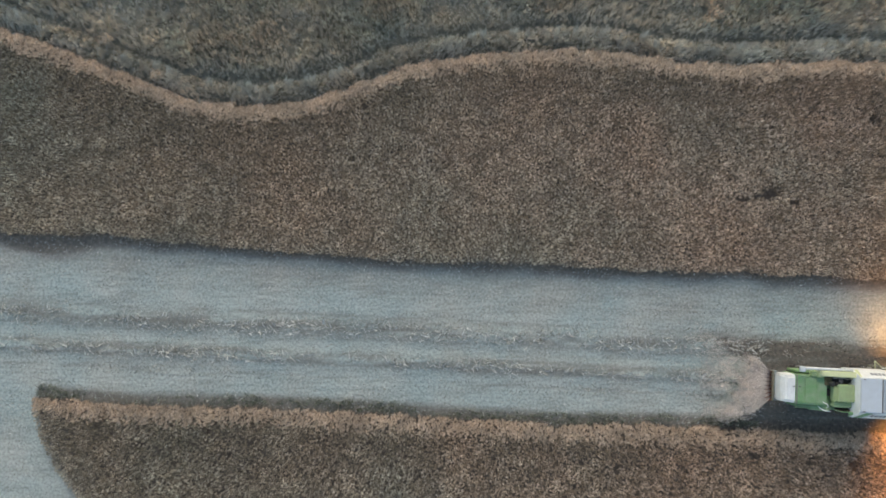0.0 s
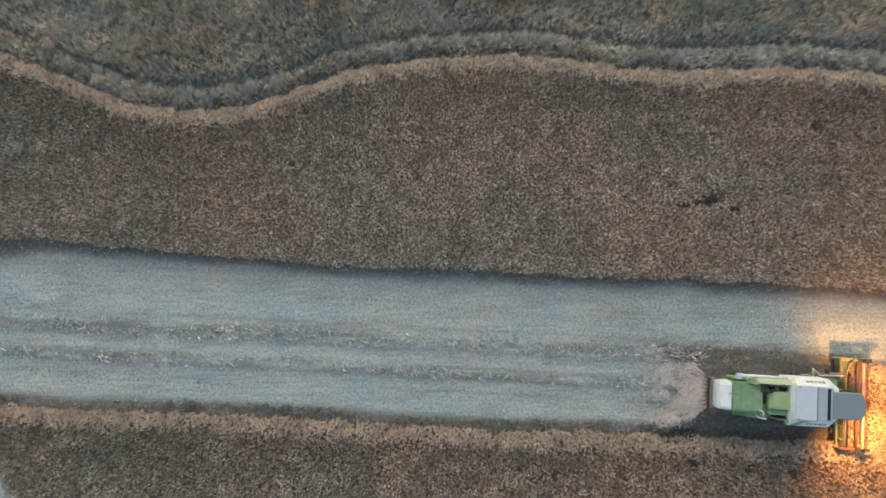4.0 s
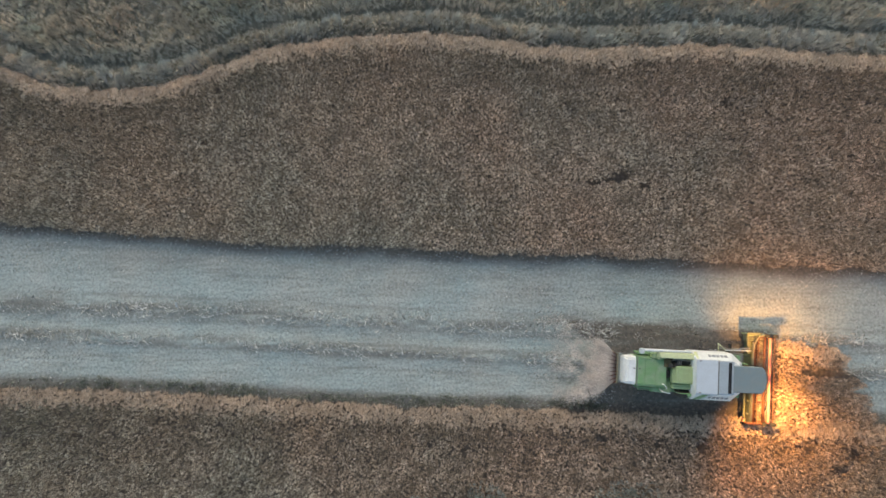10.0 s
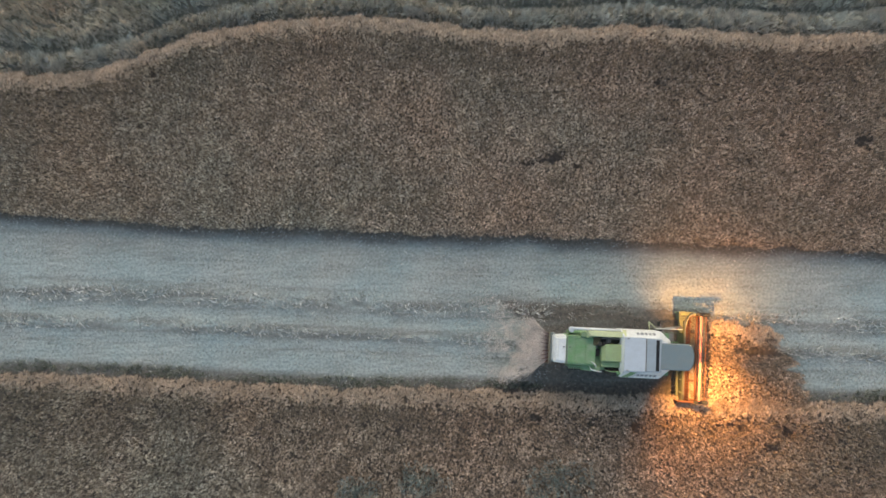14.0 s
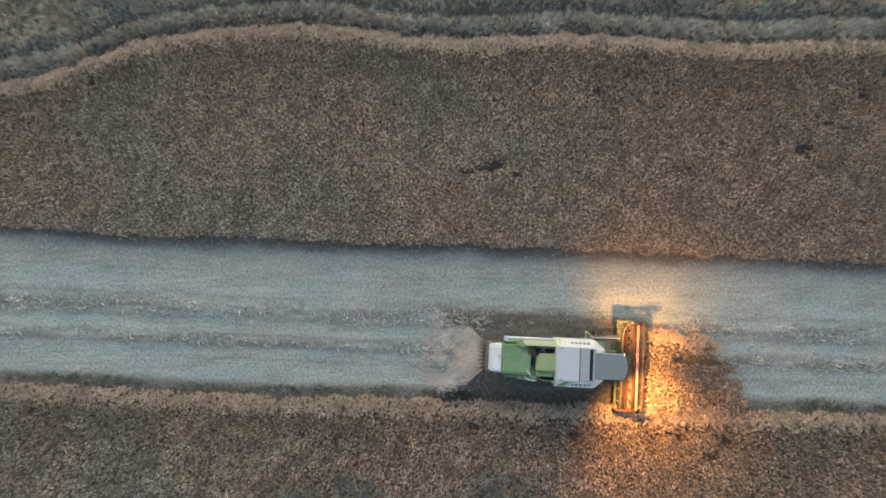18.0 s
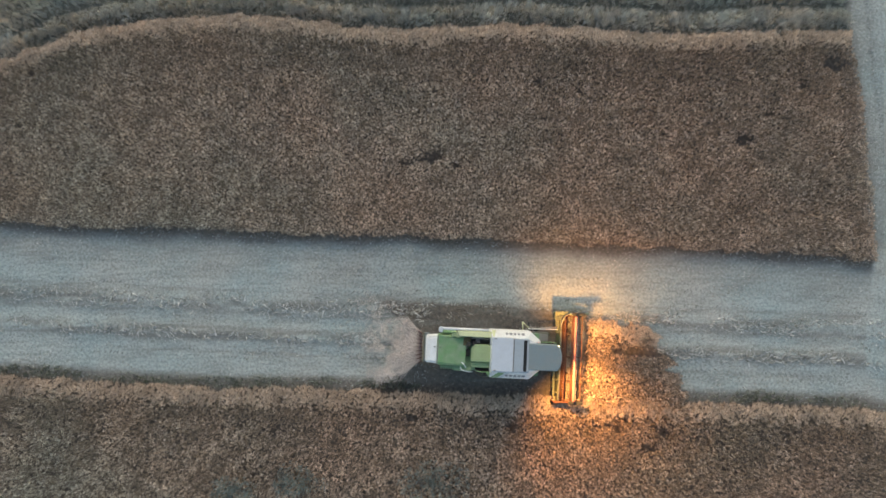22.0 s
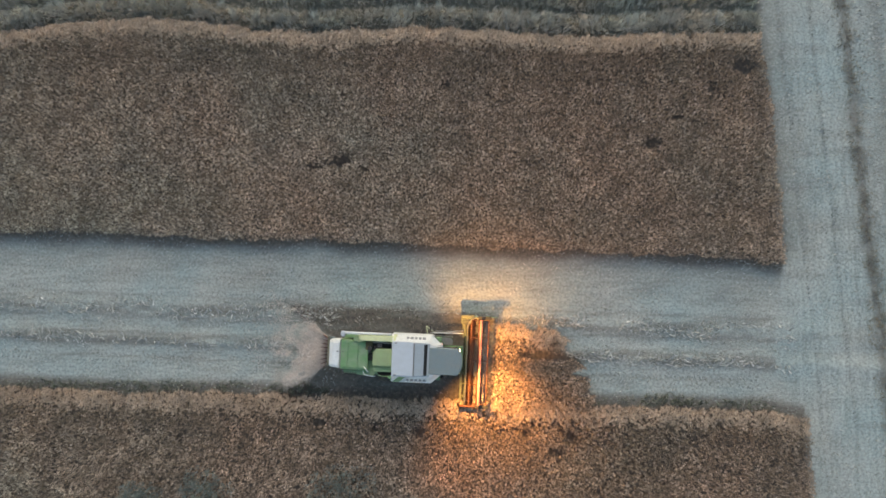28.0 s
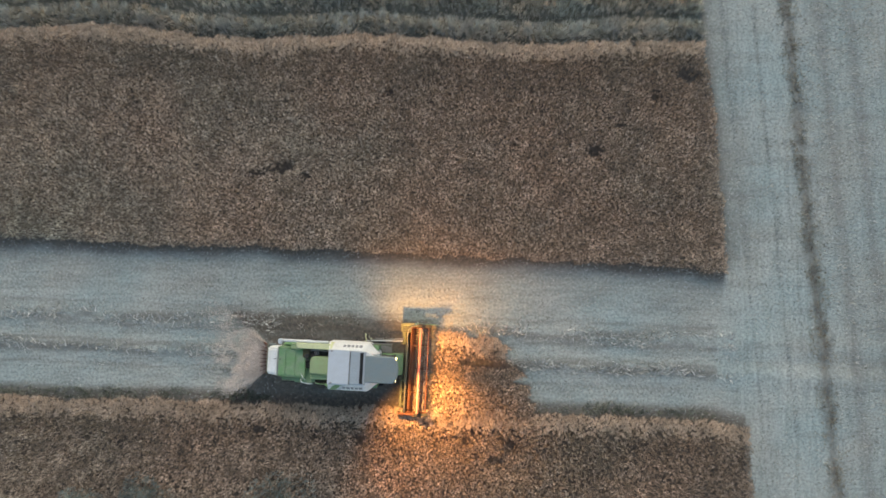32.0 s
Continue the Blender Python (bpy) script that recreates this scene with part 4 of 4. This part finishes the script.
    P("lid_seam", block(0.495, 0.525, -0.9, 0.86, 3.4, 3.475, 0.006), STEEL, parent=tank)
    for y in (-0.84, 0.8):
        P("lid_hinge", block(-0.5, -0.38, y - 0.03, y + 0.03, 3.45, 3.49, 0.01), STEEL, parent=tank)
    slope_l, slope_r = math.degrees(math.atan2(0.61, 0.34)), math.degrees(math.atan2(0.61, 0.38))
    letter_bars(tank, 0.05, 1.1, 1.06, 3.06, -slope_l, 5)
    letter_bars(tank, 0.1, 1.2, -1.12, 3.06, slope_r, 5)
    def shoulder(x, f, s, lift=0.008):
        """A point on the sloping shoulder: f from 0 at the rim to 1 at the lid."""
        y = (1.22 + (0.88 - 1.22) * f) if s > 0 else -(1.3 + (0.92 - 1.3) * f)
        return (x, y + s * lift, 2.75 + 0.61 * f + lift)

    for s, xs, mat in ((-1, (-0.6, -0.25, 0.1, -0.25), GREEN), (-1, (-0.22, -0.02, 0.34, 0.13), PALE_GREY), (1, (-0.62, -0.42, -0.5, -0.58), PALE_LIME)):
        a, b, c, d = xs
        quad = [shoulder(a, 0.06, s), shoulder(b, 0.06, s), shoulder(c, 0.94, s), shoulder(d, 0.94, s)]
        low = [shoulder(a, 0.06, s, -0.02), shoulder(b, 0.06, s, -0.02), shoulder(c, 0.94, s, -0.02), shoulder(d, 0.94, s, -0.02)]
        P("colour_flash", loft([low, quad]), mat, "slanting painted flash", parent=tank)
    P("flash_panel", loft([[(-1.2, -1.24, 2.3), (-1.2, -1.12, 2.3), (-0.5, -1.12, 2.4), (-0.5, -1.33, 2.4)], [(-0.9, -1.1, 2.7), (-0.9, -1.0, 2.7), (-0.3, -1.0, 3.1), (-0.3, -1.16, 3.1)]], 0.02), GREEN, parent=tank)

    # cab with a long rounded roof
    front = [(3.03 - 0.34 * (1 - math.cos(a)), -0.055 + 0.7 * math.sin(a)) for a in np.linspace(-1.35, 1.35, 13)]
    roof_line = [(1.3, -0.75)] + front + [(1.3, 0.64)]
    P("cab_roof", loft([[(x, y, 3.22) for x, y in roof_line], [(x, y, 3.38) for x, y in roof_line],
                               [(1.3 + (x - 1.3) * 0.97, -0.055 + (y + 0.055) * 0.94, 3.43) for x, y in roof_line]], 0.0), GREY, "grey-blue cab roof with a rounded front")
    cab = P("cab", block(1.62, 2.8, -0.72, 0.62, 1.62, 1.85, 0.03), GREEN, "green cab floor and sills")
    for x in (1.66, 2.72):
        for y in (-0.68, 0.58):
            P("cab_post", block(x - 0.04, x + 0.04, y - 0.04, y + 0.04, 1.82, 3.24, 0.01), DARK, parent=cab)
    P("windscreen", block(2.74, 2.76, -0.62, 0.52, 1.9, 3.2, 0.0), GLASS, "tinted windscreen", parent=cab)
    P("side_window", block(1.72, 2.68, 0.58, 0.6, 1.95, 3.18, 0.0), GLASS, parent=cab)
    P("side_window", block(1.72, 2.68, -0.7, -0.68, 1.95, 3.18, 0.0), GLASS, parent=cab)
    P("seat", block(1.85, 2.25, -0.25, 0.2, 1.85, 2.25, 0.06), BLACK, parent=cab)
    for y in (0.62, 0.2, -0.3, -0.72):
        lamp = P("work_light", block(2.7, 2.86, y * 0.86 - 0.09, y * 0.86 + 0.09, 3.06, 3.2, 0.02), BLACK, "lit amber work lamp under the roof")
        P("lamp_lens", rod((2.858, y * 0.86, 3.13), (2.872, y * 0.86, 3.12), 0.06, 14), LENS, parent=lamp)
    platform = P("cab_platform", block(1.2, 2.5, 0.66, 1.15, 1.55, 1.62, 0.01), STEEL, "steel platform beside the cab")
    for x, y in ((1.25, 1.1), (1.9, 1.12), (2.45, 1.1)):
        P("platform_post", rod((x, y, 1.6), (x, y + 0.02, 2.5), 0.02, 8), YELLOW, parent=platform)
    P("platform_rail", pipe([(1.2, 1.12, 2.3), (1.25, 1.16, 2.52), (1.9, 1.16, 2.5), (2.45, 1.14, 2.5), (2.5, 1.0, 2.2)], 0.022), YELLOW, parent=platform, smooth=True)
    fold = P("folded_ladder", rod((1.05, 1.66, 1.85), (1.12, 1.2, 1.78), 0.025, 8, rod((1.05, 1.66, 1.85), (1.5, 1.3, 1.8), 0.025, 8)), PALE_LIME, "pale folded boarding ladder", True)
    for x in (1.05, 1.2, 1.35):
        P("ladder_rung", rod((x + 0.05, 1.2, 1.76), (x + 0.1, 1.6 - 0.8 * (x - 1.05), 1.84), 0.018, 6), TAN, parent=fold)
    P("boarding_rail", rod((1.4, 1.3, 1.9), (3.05, 1.3, 1.35), 0.025, 8), WHITE, "pale rail beside the cab", True)
    mirror = P("mirror_arm", pipe([(1.75, 0.9, 2.7), (1.5, 1.3, 2.85), (1.35, 1.62, 2.85)], 0.018), STEEL, "mirror on a thin bent arm", True)
    P("mirror", block(1.27, 1.32, 1.5, 1.72, 2.62, 2.98, 0.01), DARK, parent=mirror)
    for s in (1, -1):
        wheel(h, 1.25, s * 0.98, 0.78, 0.52, s)
        wheel(h, -2.3, s * 0.88, 0.5, 0.36, s)
    ladder = P("ladder", rod((1.5, 1.3, 0.5), (1.5, 1.3, 1.58), 0.02, 8), YELLOW)
    P("ladder_side", rod((1.95, 1.3, 0.5), (1.95, 1.3, 1.58), 0.02, 8), YELLOW, parent=ladder)
    for z in (0.6, 0.9, 1.2):
        P("rung", block(1.5, 1.95, 1.24, 1.36, z, z + 0.03, 0.006), STEEL, parent=ladder)

    # feeder house and cutting header
    P("feeder_house", loft([[(1.7, -0.6, 1.0), (1.7, 0.55, 1.0), (1.7, 0.55, 1.75), (1.7, -0.6, 1.75)], [(3.1, -0.6, 0.3), (3.1, 0.55, 0.3), (3.1, 0.55, 0.95), (3.1, -0.6, 0.95)]], 0.03), GREEN, "green feeder house")
    L, R = 2.2, -2.7
    H = P
    H("header_back_wall", loft([[(3.16, R, 0.2), (3.16, L, 0.2), (3.24, L, 0.2), (3.24, R, 0.2)], [(3.24, R, 1.02), (3.24, L, 1.02), (3.28, L, 1.02), (3.28, R, 1.02)]], 0.008), YELLOW)
    H("top_rail", rod((3.3, R, 1.08), (3.3, L, 1.08), 0.045, 12), TAN, "worn tan top rail", True)
    H("header_pan", loft([[(3.2, R, 0.16), (3.2, L, 0.16), (4.35, L, 0.12), (4.35, R, 0.12)], [(3.2, R, 0.2), (3.2, L, 0.2), (4.35, L, 0.15), (4.35, R, 0.15)]]), RUST, "rusty worn floor pan")
    screw = H("intake_auger", rod((3.55, R + 0.05, 0.52), (3.55, L - 0.05, 0.52), 0.2, 18), RUST, "rusty intake auger", True)
    for s, a0, a1 in ((1, R + 0.1, -0.7), (-1, 0.6, L - 0.1)):
        turns = bmesh.new()
        prev = None
        for i in range(73):
            a, yy = s * 6.28319 * i / 18, a0 + (a1 - a0) * i / 72
            v0 = turns.verts.new((3.55 + 0.19 * math.cos(a), yy, 0.52 + 0.19 * math.sin(a)))
            v1 = turns.verts.new((3.55 + 0.32 * math.cos(a), yy, 0.52 + 0.32 * math.sin(a)))
            if prev:
                turns.faces.new((prev[0], prev[1], v1, v0))
            prev = (v0, v1)
        bmesh.ops.solidify(turns, geom=list(turns.faces), thickness=0.008)
        H("flight", turns, RUST, parent=screw)
    bar = H("cutter_bar", block(4.32, 4.44, R, L, 0.1, 0.15, 0.01), STEEL, "steel cutter bar with fingers")
    for i in range(50):
        yy = R + 0.06 + (L - R - 0.12) * i / 49
        H("finger", rod((4.42, yy, 0.125), (4.56, yy, 0.12), 0.02, 5, r1=0.005), STEEL, parent=bar)
    for y, s in ((L, 1), (R, -1)):
        div = H("divider", loft([[(2.98, y - 0.03, 0.15), (2.98, y + 0.03, 0.15), (2.98, y + 0.03, 1.05), (2.98, y - 0.03, 1.05)], [(4.3, y - 0.03, 0.1), (4.3, y + 0.03, 0.1), (4.3, y + 0.03, 0.7), (4.3, y - 0.03, 0.7)],
                                 [(5.0, y - 0.015, 0.08), (5.0, y + 0.015, 0.08), (5.0, y + 0.015, 0.14), (5.0, y - 0.015, 0.14)]], 0.008), LIME if s > 0 else RUST, "pointed crop divider")
        H("divider_rod", pipe([(3.6, y, 0.95), (4.2, y + s * 0.06, 0.9), (4.8, y + s * 0.16, 0.45), (5.1, y + s * 0.1, 0.15)], 0.018), STEEL, parent=div, smooth=True)
    # reel
    cx, cz, rad = 3.96, 1.02, 0.5
    reel = H("reel", rod((cx, R + 0.12, cz), (cx, L - 0.12, cz), 0.07, 16), RUST, "orange reel with tined bats", True)
    one = rod((0, 0, 0), (-0.05, 0, -0.24), 0.007, 4)
    tine = bpy.data.meshes.new("tine")
    one.to_mesh(tine)
    one.free()
    tine.materials.append(STEEL)
    for i in range(5):
        a = 6.28319 * i / 5 + 1.45
        bx, bz = cx + rad * math.cos(a), cz + rad * math.sin(a)
        bat = H("bat", rod((bx, R + 0.15, bz), (bx, L - 0.15, bz), 0.022 if i else 0.075, 10), ORANGE if i == 0 else RUST, parent=reel)
        for k in range(32):
            ob = new("tine", tine)
            ob.parent, ob.location = reel, (bx, R + 0.2 + (L - R - 0.4) * k / 31, bz)
        for yy in (R + 0.16, -1.5, -0.2, 1.1, L - 0.16):
            H("spoke", rod((cx, yy, cz), (bx, yy, bz), 0.018, 6), RUST, parent=reel)
    for y in (L - 0.03, R + 0.03):
        arm = H("reel_arm", block(3.0, 4.25, y - 0.05, y + 0.05, 1.04, 1.16, 0.02), LIME if y > 0 else RUST, "reel lift arm")
        H("arm_ram", rod((3.1, y, 0.9), (3.8, y, 1.06), 0.03, 8), STEEL, parent=arm)
        H("arm_shield", block(3.85, 4.6, y - 0.09, y + 0.09, 1.12, 1.3, 0.03), DARK, "dark end shield of the reel", parent=arm)
    # drive end
    drive = H("drive_box", block(2.93, 3.5, 1.78, 2.22, 0.5, 1.12, 0.04), YELLOW, "yellow-green drive guard with slots")
    for i in range(4):
        H("guard_slot", block(3.0, 3.42, 1.8 + i * 0.09, 1.84 + i * 0.09, 1.11, 1.13, 0.004), DARK, parent=drive)
    H("guard_top", block(2.92, 3.7, 2.14, 2.3, 1.12, 1.2, 0.02), YELLOW, parent=drive)
    H("drive_hose", pipe([(3.3, 1.1, 1.05), (3.28, 1.7, 1.3), (3.45, 2.1, 1.35), (3.85, 2.2, 1.25)], 0.035), TAN, "bent hydraulic hose", True)
    H("drive_shaft", rod((2.0, 1.3, 1.3), (3.1, 1.42, 1.1), 0.05, 10), STEEL, "drive shaft", True)
    H("belt_guard", block(3.0, 3.2, 1.1, 1.9, 0.8, 1.0, 0.03), YELLOW)
    H("support_tube", block(2.98, 3.1, R + 0.25, -0.65, 0.62, 0.74, 0.02), YELLOW)
    for y in (-2.2, -1.5, -0.9):
        H("gusset", loft([[(2.96, y - 0.03, 0.3), (2.96, y + 0.03, 0.3), (3.2, y + 0.03, 0.3), (3.2, y - 0.03, 0.3)], [(3.12, y - 0.03, 0.9), (3.12, y + 0.03, 0.9), (3.22, y + 0.03, 0.9), (3.22, y - 0.03, 0.9)]]), YELLOW)
    h.matrix_world = HARVESTER


build_harvester()


def build_cut_crop():
    """Stems just cut, lying in the header's pan under the reel."""
    rng = np.random.RandomState(151)
    n = 5200
    x, y = rng.uniform(3.3, 4.35, n), rng.uniform(-2.6, 2.1, n)
    z = 0.24 + 0.35 * rng.rand(n) * (0.5 + soft_noise(x, y, 0.4, 152))
    ang = rng.normal(3.14, 0.7, n)
    base = np.stack((x, y, z), 1)
    tip = base + np.stack((np.cos(ang), np.sin(ang), rng.normal(0, 0.25, n)), 1) * rng.uniform(0.1, 0.35, (n, 1))
    tip[:, 0] = np.maximum(tip[:, 0], 3.3)
    tip[:, 2] = np.maximum(tip[:, 2], 0.22)
    ob = tagged(new("cut_crop", stalks("cut_crop", base, tip, rng.uniform(0.012, 0.03, n), CROP, rng=rng)), "brown cut stems lying in the header pan under the reel", "crop", kind="stuff")
    ob.matrix_world = HARVESTER


build_cut_crop()


# ---- single plants and the growth beyond ----
tall_weed(-19.3, 14.1, 111, "pale dry tall weed standing on the verge", CROP_EDGE, 1.1)
tall_weed(-16.35, 11.95, 112, "thin pale weed stalk by the crop edge", CROP_EDGE, 0.9)
tall_weed(24.5, 15.3, 113, "dark leafy weed on the grass verge", STUB, 0.8)
tall_weed(-27.6, 17.2, 114, "pale dry tall weed standing on the verge", CROP_EDGE, 0.9)


def far_growth(name, box, per_m2, tall, mat, inside, seed, label, category):
    rng = np.random.RandomState(seed)
    x, y = scatter(rng, *box, per_m2)
    keep = inside(x, y)
    x, y = x[keep], y[keep]
    h = tall * (0.7 + 0.5 * soft_noise(x, y, 2.0, seed))
    b, t, w = blades(rng, x, y, 0 * x, 6, h, 0.3, 0 * x, 0 * x, 0.05)
    tagged(new(name, stalks(name, b, t, w, mat, rng=rng, roots=len(x))), label, category, kind="stuff")


far_growth("far_crop", (-22, 46, -60, -16.4), 9, 0.8, CROP, lambda x, y: lower_inset(x, y) > 0, 121, "ripe brown crop running on beyond the strip", "crop")
far_growth("far_crop", (-75, -31, 2, 19), 9, 0.8, CROP, lambda x, y: upper_inset(x, y) > 0, 122, "ripe brown crop running on beyond the strip", "crop")
far_growth("far_grass", (-75, 43, 17, 62), 9, 0.7, WEED, lambda x, y: (y > upper_north(x) + 1) & ((y > 20) | (x < -36)), 123, "rough grassland beyond the verge", "grass")
far_growth("far_stubble", (56, 110, -60, 60), 6, 0.15, STRAW, lambda x, y: x > 0, 124, "pale stubble of the next plot", "straw")


def weed_patch(x0, y0, radius, seed):
    """A spot in the stand where grey-green weeds have come up through the crop."""
    rng = np.random.RandomState(seed)
    n = int(330 * radius)
    a, r = rng.uniform(0, 6.283, n), radius * rng.rand(n) ** 0.8 * 1.35
    r *= 0.55 + 0.9 * soft_noise(x0 + 2 * np.cos(a), y0 + 2 * np.sin(a), 1.0, seed)
    x, y = x0 + 1.6 * r * np.cos(a), y0 + r * np.sin(a)
    b, t, w = blades(rng, x, y, 0 * x + 0.42, 10, 0.4 + 0.25 * rng.rand(n), 0.16, 0 * x, 0 * x, 0.022)
    tagged(new("weed_patch", stalks("weed_patch", b, t, w, GREY_WEED, rng=rng, roots=n)), "grey-green weeds grown up through the ripe crop", "weeds", kind="stuff")


GREY_WEED = plant_material("grey_green_weed", [(0.24, 0.285, 0.265), (0.33, 0.375, 0.35), (0.43, 0.47, 0.44)], [(1, 1, 1)] * 3)
for k, (x0, y0, radius) in enumerate(((18.5, -13.0, 0.95), (10.8, -13.0, 0.7), (7.2, -13.4, 0.6))):
    weed_patch(x0, y0, radius, 131 + k)


def build_edge_weeds():
    """Low grey-green growth in the lee of the lower stand, in broken runs, coloured dark for the shade there."""
    rng = np.random.RandomState(141)
    x, y = scatter(rng, -23, 43, -9.6, -5, 70)
    off = y - lower_north(x)
    keep = ((x < HARVESTER_X - 4.5) | (x > HARVESTER_X + 10.5)) & (off > 0.05) & (off < 0.35 + 0.5 * soft_noise(x, x, 1.6, 142)) & (rng.rand(len(x)) < 3.0 * (soft_noise(x * 0.5, y * 2, 1.4, 143) - 0.28))
    x, y = x[keep], y[keep]
    b, t, w = blades(rng, x, y, 0 * x, 7, 0.1 + 0.14 * rng.rand(len(x)), 0.16, 0 * x, 0 * x, 0.018)
    tagged(new("edge_weeds", stalks("edge_weeds", b, t, w, LEE_WEED, rng=rng, roots=len(x))), "low grey-green weeds along the edge of the crop, darkened for its shade", "weeds", kind="stuff")


LEE_WEED = plant_material("dull_shaded_weed", [(0.1, 0.115, 0.085), (0.19, 0.205, 0.16), (0.3, 0.31, 0.25)], [(1, 1, 1)] * 3)
build_edge_weeds()
